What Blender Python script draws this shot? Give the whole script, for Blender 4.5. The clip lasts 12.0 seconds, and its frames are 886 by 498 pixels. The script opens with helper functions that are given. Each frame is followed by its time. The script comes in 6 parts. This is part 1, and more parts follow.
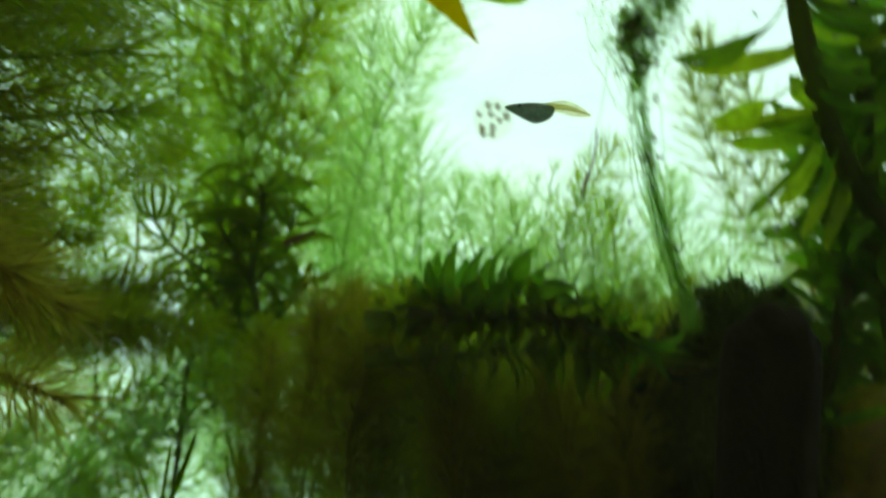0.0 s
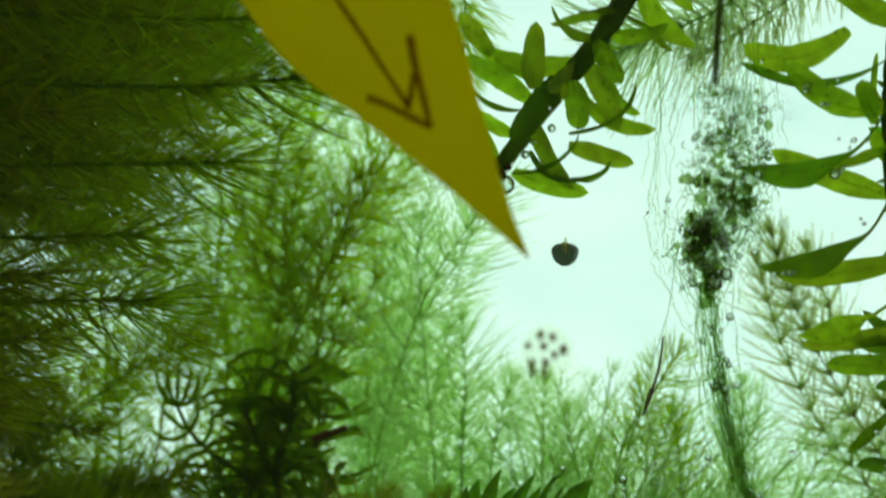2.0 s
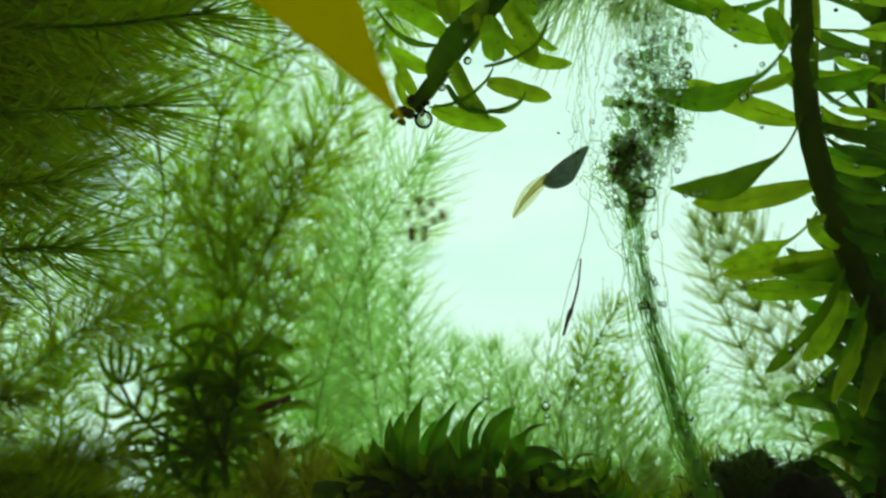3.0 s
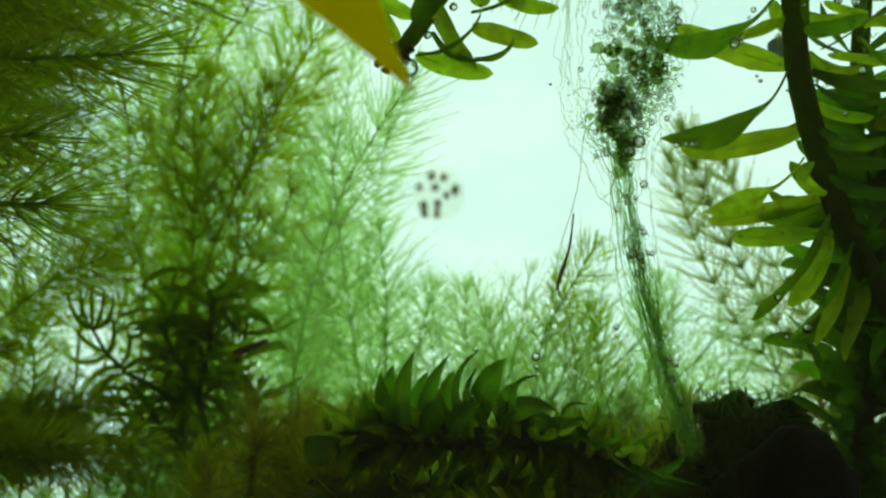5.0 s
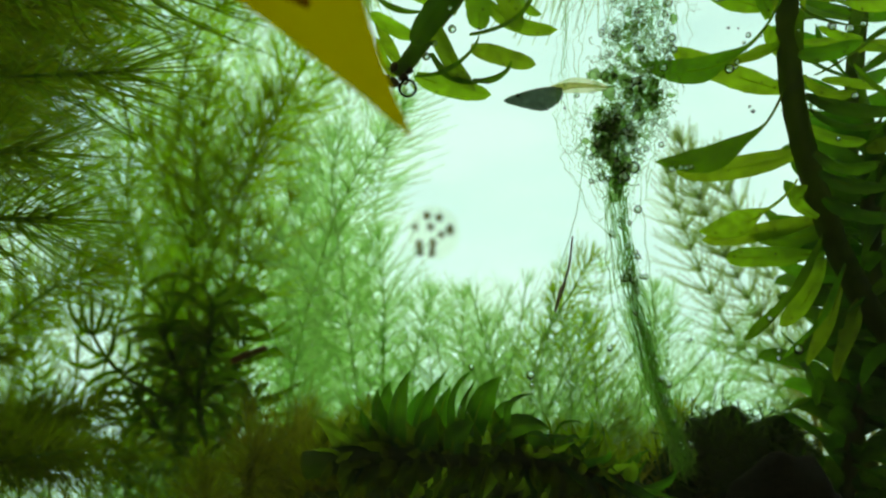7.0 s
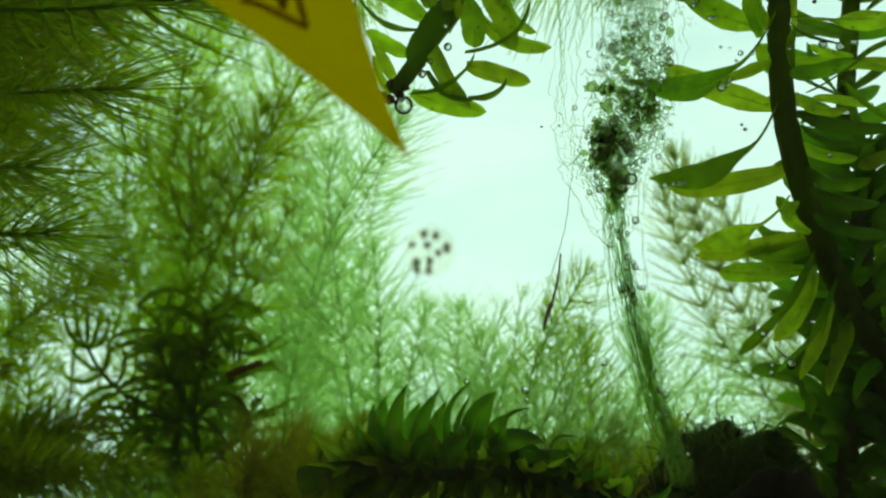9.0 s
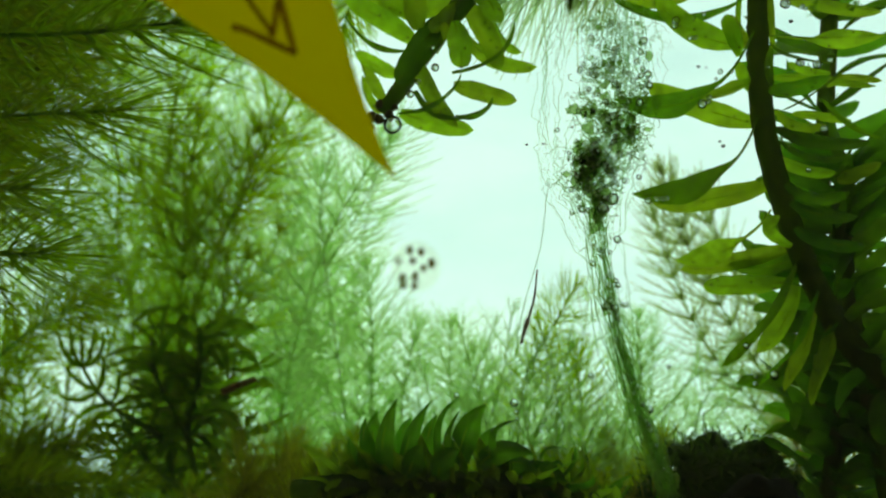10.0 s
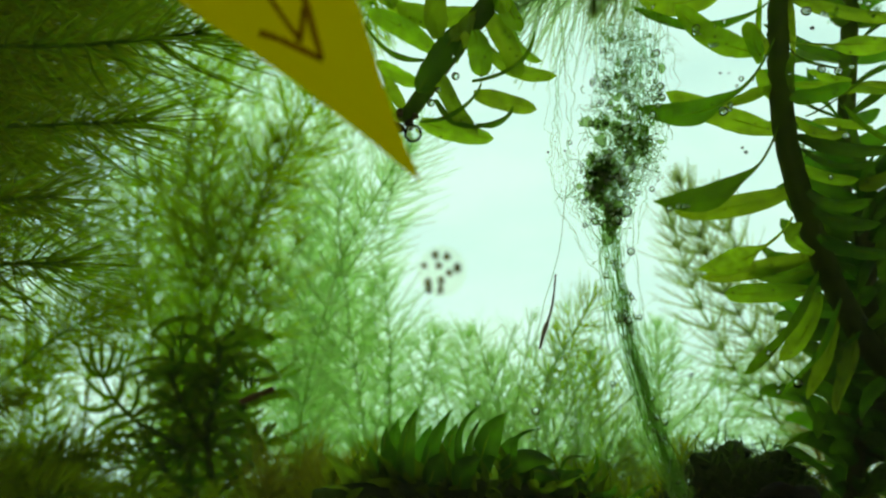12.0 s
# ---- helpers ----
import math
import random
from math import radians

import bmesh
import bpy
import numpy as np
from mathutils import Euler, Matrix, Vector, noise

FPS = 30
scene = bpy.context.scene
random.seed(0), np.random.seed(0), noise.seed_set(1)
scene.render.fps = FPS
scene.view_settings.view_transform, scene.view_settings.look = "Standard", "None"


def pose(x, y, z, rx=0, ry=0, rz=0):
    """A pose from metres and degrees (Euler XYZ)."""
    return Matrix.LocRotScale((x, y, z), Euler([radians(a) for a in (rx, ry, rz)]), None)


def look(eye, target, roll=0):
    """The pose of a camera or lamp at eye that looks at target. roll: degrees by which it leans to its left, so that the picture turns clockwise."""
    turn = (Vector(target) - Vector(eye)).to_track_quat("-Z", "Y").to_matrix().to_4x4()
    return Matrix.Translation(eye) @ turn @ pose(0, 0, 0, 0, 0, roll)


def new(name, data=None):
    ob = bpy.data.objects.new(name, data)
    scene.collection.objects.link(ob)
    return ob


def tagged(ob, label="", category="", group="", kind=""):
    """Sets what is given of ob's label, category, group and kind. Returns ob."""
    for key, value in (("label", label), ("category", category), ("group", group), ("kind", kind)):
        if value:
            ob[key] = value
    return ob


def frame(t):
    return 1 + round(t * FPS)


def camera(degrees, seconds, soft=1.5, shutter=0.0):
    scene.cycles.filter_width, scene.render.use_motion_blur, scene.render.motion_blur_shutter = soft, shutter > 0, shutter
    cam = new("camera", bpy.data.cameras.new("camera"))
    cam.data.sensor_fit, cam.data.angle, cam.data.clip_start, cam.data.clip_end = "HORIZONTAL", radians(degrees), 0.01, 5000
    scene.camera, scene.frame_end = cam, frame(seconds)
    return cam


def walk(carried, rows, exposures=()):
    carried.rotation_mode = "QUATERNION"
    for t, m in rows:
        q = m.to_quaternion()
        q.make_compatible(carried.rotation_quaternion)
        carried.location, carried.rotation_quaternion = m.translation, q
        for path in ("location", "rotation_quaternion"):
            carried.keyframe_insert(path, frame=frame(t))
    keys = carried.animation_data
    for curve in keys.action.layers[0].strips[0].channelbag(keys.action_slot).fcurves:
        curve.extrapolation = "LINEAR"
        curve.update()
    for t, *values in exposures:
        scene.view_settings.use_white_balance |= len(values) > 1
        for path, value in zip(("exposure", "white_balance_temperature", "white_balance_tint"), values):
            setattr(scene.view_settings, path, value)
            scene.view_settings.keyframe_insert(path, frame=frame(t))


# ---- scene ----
cam = camera(49.5, 12.0, soft=2.2, shutter=0.5)
PATH = [
    (0, (0.00136, -0.13894, -0.00843), (0.00017, -0.11910, -0.01069), 0.4),
    (0.2, (-0.00779, -0.13244, -0.00974), (-0.00895, -0.11249, -0.01062), 3.2),
    (0.5, (-0.01548, -0.13023, -0.01038), (-0.01712, -0.11029, -0.01020), 3.3),
    (1, (-0.01378, -0.13659, -0.01319), (-0.01486, -0.11662, -0.01277), 4.3),
    (1.3, (-0.01462, -0.13975, -0.01552), (-0.01572, -0.11979, -0.01476), 3.7),
    (1.5, (-0.02557, -0.13909, -0.00384), (-0.02693, -0.11917, -0.00276), 4.8),
    (1.8, (-0.00339, -0.12024, 0.00351), (-0.00545, -0.10037, 0.00450), 4.1),
    (2, (0.00083, -0.10660, -0.00115), (-0.00152, -0.08678, 0.00016), 2.5),
    (2.5, (0.00531, -0.10186, -0.00799), (0.00324, -0.08201, -0.00662), 2.6),
    (3, (0.01154, -0.10514, -0.01725), (0.00986, -0.08526, -0.01574), 1.0),
    (3.5, (0.00119, -0.10654, -0.01972), (0.00038, -0.08661, -0.01826), 0.7),
    (3.7, (-0.00114, -0.10837, -0.02018), (-0.00183, -0.08845, -0.01853), 1.0),
    (5.5, (0.00664, -0.10209, -0.00823), (0.00577, -0.08211, -0.00865), -0.1),
    (6, (0.00630, -0.10279, -0.00757), (0.00548, -0.08281, -0.00784), 0.4),
    (6.5, (0.00643, -0.10504, -0.00766), (0.00559, -0.08506, -0.00778), 0.6),
    (7, (0.00578, -0.10587, -0.00660), (0.00496, -0.08589, -0.00670), 0.6),
    (9, (0.00559, -0.10740, -0.00602), (0.00488, -0.08741, -0.00585), 0.6),
    (9.5, (0.00493, -0.10488, -0.00613), (0.00441, -0.08489, -0.00591), 0.1),
    (10, (0.00687, -0.11171, -0.00614), (0.00628, -0.09173, -0.00563), 0.1),
    (10.5, (0.00587, -0.10830, -0.00603), (0.00500, -0.08833, -0.00534), -0.2),
    (11, (0.00513, -0.11010, -0.00680), (0.00401, -0.09015, -0.00600), -0.3),
    (11.5, (0.00738, -0.11512, -0.00719), (0.00610, -0.09518, -0.00637), -0.3),
    (12, (0.00548, -0.11186, -0.00711), (0.00459, -0.09189, -0.00634), 0.0),
]
walk(cam, [(t, look(eye, target, roll)) for t, eye, target, roll in PATH],
     exposures=[(0.0, 0.25), (0.4, -0.06), (1.0, -0.06), (1.6, 0.03), (12.0, 0.03)])
cam.data.dof.use_dof = True
cam.data.dof.focus_distance = 0.215
cam.data.dof.aperture_fstop = 22.0

# ---------------------------------------------------------------- light
world = bpy.data.worlds.new("room_air")
scene.world = world
world.use_nodes = True
world.node_tree.nodes["Background"].inputs[0].default_value = (0.02, 0.022, 0.02, 1)
world.node_tree.nodes["Background"].inputs[1].default_value = 0.3
GLOW = 1.14

rng = np.random.default_rng(7)


# ---------------------------------------------------------------- materials
def mat(name):
    m = bpy.data.materials.new(name)
    m.use_nodes = True
    m.node_tree.nodes.clear()
    return m, m.node_tree


def node(tree, kind, **inputs):
    n = tree.nodes.new(kind)
    for key, value in inputs.items():
        key = key.replace("_", " ")
        if hasattr(value, "links"):
            tree.links.new(value, n.inputs[key])
        else:
            n.inputs[key].default_value = value
    return n


def mix(tree, fac, a, b):
    n = tree.nodes.new("ShaderNodeMixShader")
    if isinstance(fac, float):
        n.inputs[0].default_value = fac
    else:
        tree.links.new(fac, n.inputs[0])
    tree.links.new(a, n.inputs[1])
    tree.links.new(b, n.inputs[2])
    return n.outputs[0]


def out(tree, shader):
    tree.links.new(shader, tree.nodes.new("ShaderNodeOutputMaterial").inputs["Surface"])


def varied(tree, colour, scale, spread, detail=4.0, random_by=None):
    """A base colour that wanders between darker and lighter, at one noise size, and from piece to piece."""
    co = tree.nodes.new("ShaderNodeTexCoord").outputs["Object"]
    tex = node(tree, "ShaderNodeTexNoise", Vector=co, Scale=scale, Detail=detail, Roughness=0.6)
    ramp = tree.nodes.new("ShaderNodeValToRGB")
    lo, hi = ramp.color_ramp.elements
    lo.position, hi.position = 0.3, 0.72
    lo.color = (*[c * (1 - spread) for c in colour], 1)
    hi.color = (*[min(1, c * (1 + spread)) for c in colour], 1)
    tree.links.new(tex.outputs["Fac"], ramp.inputs[0])
    if random_by is None:
        return ramp.outputs[0]
    hsv = node(tree, "ShaderNodeHueSaturation", Color=ramp.outputs[0])
    if random_by == "object":
        src = tree.nodes.new("ShaderNodeObjectInfo").outputs["Random"]
    else:
        src = tree.nodes.new("ShaderNodeNewGeometry").outputs["Random Per Island"]
    span = tree.nodes.new("ShaderNodeMapRange")
    span.inputs["To Min"].default_value, span.inputs["To Max"].default_value = (0.6, 1.3) if random_by == "island" else (0.75, 1.22)
    tree.links.new(src, span.inputs["Value"])
    tree.links.new(span.outputs[0], hsv.inputs["Value"])
    hue = tree.nodes.new("ShaderNodeMapRange")
    hue.inputs["To Min"].default_value, hue.inputs["To Max"].default_value = 0.485, 0.51
    tree.links.new(src, hue.inputs["Value"])
    tree.links.new(hue.outputs[0], hsv.inputs["Hue"])
    return hsv.outputs[0]


def leaf_material(name, through_colour, skin_colour, body=0.3, clear=0.0, gloss=0.05, scale=300.0, by="object", tint=(1, 1, 1)):
    """Thin plant tissue: light passes through it, some bounces off, its wet skin shines a little."""
    m, t = mat(name)
    tr = node(t, "ShaderNodeBsdfTranslucent", Color=varied(t, through_colour, scale, 0.35, 5.0, by))
    di = node(t, "ShaderNodeBsdfDiffuse", Color=varied(t, skin_colour, scale * 0.4, 0.35, 5.0))
    gl = node(t, "ShaderNodeBsdfGlossy", Color=(0.9, 1, 0.95, 1), Roughness=0.35)
    s = mix(t, body, tr.outputs[0], di.outputs[0])
    s = mix(t, gloss, s, gl.outputs[0])
    if clear:
        s = mix(t, clear, s, node(t, "ShaderNodeBsdfTransparent", Color=(*tint, 1)).outputs[0])
    out(t, s)
    return m


def plain_material(name, colour, rough=0.8, scale=60.0, spread=0.3, bump=0.3, metal=0.0, by=None):
    m, t = mat(name)
    p = node(t, "ShaderNodeBsdfPrincipled", Base_Color=varied(t, colour, scale, spread, 6.0, by), Roughness=rough, Metallic=metal, Specular_IOR_Level=0.5 if rough < 0.88 else 0.04)
    co = t.nodes.new("ShaderNodeTexCoord").outputs["Object"]
    tex = node(t, "ShaderNodeTexNoise", Vector=co, Scale=scale * 6, Detail=5.0)
    b = node(t, "ShaderNodeBump", Height=tex.outputs["Fac"], Strength=bump, Distance=0.001)
    t.links.new(b.outputs[0], p.inputs["Normal"])
    out(t, p.outputs[0])
    return m


def clear_material(name, colour, gloss=0.06, rough=0.02):
    m, t = mat(name)
    tr = node(t, "ShaderNodeBsdfTransparent", Color=(*colour, 1))
    gl = node(t, "ShaderNodeBsdfGlossy", Color=(1, 1, 1, 1), Roughness=rough)
    out(t, mix(t, gloss, tr.outputs[0], gl.outputs[0]))
    return m


def glow_material(name, colour, strength):
    m, t = mat(name)
    co = t.nodes.new("ShaderNodeTexCoord").outputs["Object"]
    stretch = t.nodes.new("ShaderNodeMapping")
    stretch.inputs["Scale"].default_value = (5.0, 5.0, 16.0)
    t.links.new(co, stretch.inputs["Vector"])
    tex = node(t, "ShaderNodeTexNoise", Vector=stretch.outputs[0], Scale=1.0, Detail=4.0, Roughness=0.55)
    ramp = t.nodes.new("ShaderNodeValToRGB")
    ramp.color_ramp.elements[0].position, ramp.color_ramp.elements[1].position = 0.32, 0.62
    ramp.color_ramp.elements[0].color = (colour[0] * 0.84, colour[1] * 0.90, colour[2] * 0.93, 1)
    ramp.color_ramp.elements[1].color = (*[min(1, c * 1.03) for c in colour], 1)
    t.links.new(tex.outputs["Fac"], ramp.inputs[0])
    e = node(t, "ShaderNodeEmission", Color=ramp.outputs[0], Strength=strength)
    out(t, e.outputs[0])
    return m


def bubble_material(name):
    """An air bubble under water: bright in its middle, dark at its rim, as light is turned away there."""
    m, t = mat(name)
    g = node(t, "ShaderNodeBsdfRefraction", Color=(0.97, 1, 0.98, 1), Roughness=0.0, IOR=0.75)
    s = node(t, "ShaderNodeBsdfGlossy", Color=(1, 1, 1, 1), Roughness=0.02)
    out(t, mix(t, 0.12, g.outputs[0], s.outputs[0]))
    return m


def spotted(material, colour, scale, size):
    """Small dark spots on a leaf's tissue."""
    t = material.node_tree
    co = t.nodes.new("ShaderNodeTexCoord").outputs["Object"]
    cells = node(t, "ShaderNodeTexVoronoi", Vector=co, Scale=scale)
    span = t.nodes.new("ShaderNodeMapRange")
    span.inputs["From Min"].default_value, span.inputs["From Max"].default_value = size * 0.6, size
    span.inputs["To Min"].default_value, span.inputs["To Max"].default_value = 0.85, 0.0
    t.links.new(cells.outputs["Distance"], span.inputs["Value"])
    for n in list(t.nodes):
        if n.bl_idname == "ShaderNodeBsdfTranslucent":
            link = n.inputs["Color"].links[0]
            source = link.from_socket
            blend = t.nodes.new("ShaderNodeMixRGB")
            blend.inputs[2].default_value = (*colour, 1)
            t.links.new(span.outputs[0], blend.inputs[0])
            t.links.new(source, blend.inputs[1])
            t.links.new(blend.outputs[0], n.inputs["Color"])


M_WEED = leaf_material("waterweed_leaf", (0.47, 0.68, 0.010), (0.05, 0.12, 0.006), 0.2, 0.0, 0.02)
spotted(M_WEED, (0.12, 0.14, 0.004), 420, 0.17)
# Darker copy of the leaf colour: painted-in shade for low and rear leaves.
M_WEED_DEEP = leaf_material("shaded_waterweed_leaf", (0.15, 0.36, 0.006), (0.02, 0.07, 0.006), 0.3, 0.0, 0.015)
M_WEED_STEM = leaf_material("waterweed_stem", (0.24, 0.33, 0.014), (0.03, 0.08, 0.006), 0.26, 0.0, 0.02, 200)
M_FOX = leaf_material("foxtail_needle", (0.27, 0.42, 0.002), (0.045, 0.08, 0.002), 0.25, 0.0, 0.006, 200, "island")
M_FOX_DARK = leaf_material("brown_foxtail_needle", (0.35, 0.41, 0.002), (0.08, 0.088, 0.003), 0.3, 0.0, 0.0, 200, "island")
M_PLUME = leaf_material("hornwort_needle", (0.58, 0.78, 0.006), (0.065, 0.12, 0.005), 0.12, 0.18, 0.0, 200, "island", (0.45, 0.75, 0.06))
# Water haze is painted into this paler, partly clear needle colour.
M_PALE = leaf_material("pale_hazed_hornwort_needle", (0.60, 0.84, 0.04), (0.09, 0.19, 0.01), 0.1, 0.3, 0.0, 200, "island", (0.50, 0.82, 0.13))
# Far needles: the mist in front is put into a pale, see-through tint.
M_MIST = leaf_material("far_hazed_hornwort_needle", (0.64, 0.92, 0.30), (0.11, 0.2, 0.05), 0.1, 0.56, 0.0, 200, "island", (0.71, 0.92, 0.50))
M_OLIVE = leaf_material("olive_hornwort_needle", (0.50, 0.60, 0.14), (0.11, 0.13, 0.035), 0.22, 0.38, 0.0, 200, "island", (0.58, 0.66, 0.34))
M_WHITE = leaf_material("whitish_hornwort_needle", (0.66, 0.86, 0.34), (0.16, 0.21, 0.09), 0.12, 0.4, 0.0, 200, "island", (0.66, 0.84, 0.50))
# Pale half-clear tint stands for haze over the middle-distance plumes.
M_LIME = leaf_material("mid_hazed_hornwort_needle", (0.60, 0.84, 0.26), (0.10, 0.17, 0.05), 0.12, 0.55, 0.0, 200, "island", (0.68, 0.86, 0.50))
M_MOSS = leaf_material("brown_moss", (0.46, 0.42, 0.02), (0.15, 0.13, 0.015), 0.25, 0.25, 0.0, 200, "island", (0.45, 0.44, 0.12))
M_MOSS_GREEN = leaf_material("algae_fuzz", (0.08, 0.14, 0.015), (0.02, 0.033, 0.006), 0.3, 0.0, 0.0, 200, "island")
# Second shaded copy of the hornwort colour, olive, for plumes standing dark in front.
M_SHADE_OLIVE = leaf_material("shaded_olive_hornwort_needle", (0.45, 0.53, 0.005), (0.06, 0.09, 0.004), 0.15, 0.18, 0.0, 200, "island", (0.36, 0.55, 0.05))
M_RIB = leaf_material("leaf_midrib", (0.60, 0.80, 0.02), (0.05, 0.11, 0.006), 0.1, 0.45, 0.0, 200)
# Shaded copy of the hornwort needle; the gloom low down is in its colour.
M_SHADE = leaf_material("shaded_hornwort_needle", (0.44, 0.51, 0.008), (0.06, 0.09, 0.004), 0.22, 0.1, 0.0, 200, "island", (0.3, 0.45, 0.05))
# Daylight lost through a folded, doubled leaf is put into this darker green.
M_WEED_FOLD = leaf_material("folded_waterweed_leaf", (0.21, 0.44, 0.004), (0.035, 0.09, 0.005), 0.25, 0.0, 0.02)
spotted(M_WEED_FOLD, (0.08, 0.10, 0.003), 420, 0.17)
# Darker leaf green; the shade low in the crown is put into the colour.
M_CROWN = leaf_material("crown_shaded_leaf", (0.125, 0.34, 0.007), (0.02, 0.06, 0.005), 0.3, 0.0, 0.015)
M_STEM = leaf_material("plume_stem", (0.44, 0.64, 0.06), (0.07, 0.12, 0.018), 0.25, 0.3, 0.0, 200, "object", (0.45, 0.68, 0.2))
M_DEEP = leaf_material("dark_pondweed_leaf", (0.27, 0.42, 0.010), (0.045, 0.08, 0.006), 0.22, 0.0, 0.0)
M_ALGAE = leaf_material("algae_thread", (0.42, 0.64, 0.12), (0.09, 0.15, 0.03), 0.18, 0.55, 0.0, 400, "island", (0.36, 0.66, 0.20))
M_ALGAE_DENSE = leaf_material("matted_algae", (0.32, 0.50, 0.06), (0.06, 0.10, 0.012), 0.22, 0.5, 0.0, 400, "island", (0.34, 0.55, 0.16))
M_ROT = leaf_material("rotting_foxtail_needle", (0.58, 0.52, 0.05), (0.19, 0.17, 0.02), 0.2, 0.45, 0.0, 200, "island", (0.62, 0.58, 0.22))
M_CLOT = leaf_material("algae_clot", (0.38, 0.48, 0.10), (0.09, 0.115, 0.03), 0.2, 0.80, 0.0, 900, "island", (0.69, 0.80, 0.50))
M_MOUND = plain_material("algae_covered_stone", (0.030, 0.050, 0.014), 0.95, 40, 0.5, 0.6)
M_STUB = plain_material("dark_lump_skin", (0.010, 0.010, 0.006), 0.9, 120, 0.5, 0.7)
M_MULM = plain_material("mulm", (0.16, 0.125, 0.05), 0.95, 60, 0.5, 0.7)
M_TWIG = leaf_material("dead_stalk", (0.42, 0.32, 0.24), (0.16, 0.12, 0.09), 0.35, 0.1, 0.0, 600, "object", (0.6, 0.5, 0.4))
M_SPECK = plain_material("drifting_speck", (0.25, 0.3, 0.27), 0.8, 500, 0.3, 0.1)
M_RED = plain_material("rotten_twig", (0.24, 0.09, 0.05), 0.85, 300, 0.4, 0.5)
M_GRAVEL = plain_material("gravel", (0.06, 0.05, 0.03), 0.9, 90, 0.5, 0.8)
M_GLASS = clear_material("aquarium_glass", (0.97, 0.995, 0.985), 0.015)
M_JELLY = clear_material("egg_jelly", (0.965, 0.972, 0.915), 0.01, 0.15)
M_EMBRYO = leaf_material("snail_embryo", (0.42, 0.36, 0.08), (0.10, 0.085, 0.025), 0.3, 0.55, 0.0, 900, "object", (0.5, 0.46, 0.24))
M_BUBBLE = bubble_material("air_bubble")
M_INK = clear_material("felt_pen_ink", (0.62, 0.48, 0.26), 0.01, 0.5)
# Warm pale tone picked so the added, unseen walls bounce warm light frontward.
M_WALL = plain_material("bounce_plaster", (0.80, 0.70, 0.48), 0.9, 4, 0.06, 0.15)
M_TABLE = plain_material("table_wood", (0.24, 0.15, 0.08), 0.5, 12, 0.35, 0.2)
M_TAD = leaf_material("tadpole_skin", (0.44, 0.56, 0.47), (0.10, 0.13, 0.11), 0.35, 0.06, 0.03, 600)
M_FIN = leaf_material("tadpole_fin", (0.92, 0.82, 0.44), (0.5, 0.44, 0.14), 0.1, 0.55, 0.0, 500, "object", (0.97, 0.93, 0.62))
M_EYE = plain_material("tadpole_eye", (0.01, 0.01, 0.01), 0.15, 500, 0.1, 0.0)
M_BACK = glow_material("overcast_daylight", (0.735, 0.97, 0.84), GLOW)


def paper_material():
    """Thin yellow paper: it scatters the room's light and lets a little daylight through."""
    m, t = mat("yellow_paper")
    co = t.nodes.new("ShaderNodeTexCoord").outputs["Object"]
    fibre = node(t, "ShaderNodeTexNoise", Vector=co, Scale=700.0, Detail=4.0)
    col = varied(t, (0.86, 0.74, 0.002), 45.0, 0.06)
    di = node(t, "ShaderNodeBsdfDiffuse", Color=col)
    tr = node(t, "ShaderNodeBsdfTranslucent", Color=(0.99, 0.84, 0.002, 1))
    b = node(t, "ShaderNodeBump", Height=fibre.outputs["Fac"], Strength=0.15, Distance=0.0002)
    t.links.new(b.outputs[0], di.inputs["Normal"])
    out(t, mix(t, 0.78, di.outputs[0], tr.outputs[0]))
    return m


M_PAPER = paper_material()


# ---------------------------------------------------------------- building helpers
def vec(p):
    return np.array(p, dtype=float)


def link_mesh(name, me, material, parent=None, label="", kind=""):
    me.materials.append(material)
    ob = new(name, me)
    if parent is not None:
        ob.parent = parent
    return tagged(ob, label=label, kind=kind)


def thing(name, at, label, category, group="", kind=""):
    ob = new(name)
    ob.empty_display_size = 0.005
    ob.location = Vector(at)
    return tagged(ob, label, category, group, kind)


def home(parent):
    p = Vector((0, 0, 0))
    while parent is not None:
        p += parent.location
        parent = parent.parent
    return vec(p)


def part(name, bm, material, parent=None, label="", smooth=True, kind=""):
    if parent is not None:
        bmesh.ops.translate(bm, vec=-Vector(home(parent)), verts=bm.verts)
    me = bpy.data.meshes.new(name)
    bm.to_mesh(me)
    bm.free()
    if smooth:
        me.polygons.foreach_set("use_smooth", [True] * len(me.polygons))
    return link_mesh(name, me, material, parent, label, kind)


def mesh_from(name, verts, quads, material, parent=None, label="", kind=""):
    """A mesh from numpy arrays of corners and four-cornered faces."""
    me = bpy.data.meshes.new(name)
    verts = verts - (home(parent) if parent is not None else 0)
    me.vertices.add(len(verts))
    me.vertices.foreach_set("co", verts.astype(np.float32).ravel())
    me.loops.add(len(quads) * 4)
    me.loops.foreach_set("vertex_index", quads.astype(np.int32).ravel())
    me.polygons.add(len(quads))
    me.polygons.foreach_set("loop_start", np.arange(0, len(quads) * 4, 4, dtype=np.int32))
    me.polygons.foreach_set("use_smooth", np.ones(len(quads), dtype=bool))
    me.update(calc_edges=True)
    me.validate()
    return link_mesh(name, me, material, parent, label, kind)


def spline(points, n):
    """n points along a smooth curve through the given ones."""
    p = [vec(q) for q in points]
    p = np.array([2 * p[0] - p[1], *p, 2 * p[-1] - p[-2]])
    u = np.linspace(0, len(points) - 1 - 1e-6, n)
    i = u.astype(int)
    f = (u - i)[:, None]
    a, b, c, d = p[i], p[i + 1], p[i + 2], p[i + 3]
    return 0.5 * (2 * b + (c - a) * f + (2 * a - 5 * b + 4 * c - d) * f ** 2 + (3 * b - a - 3 * c + d) * f ** 3)


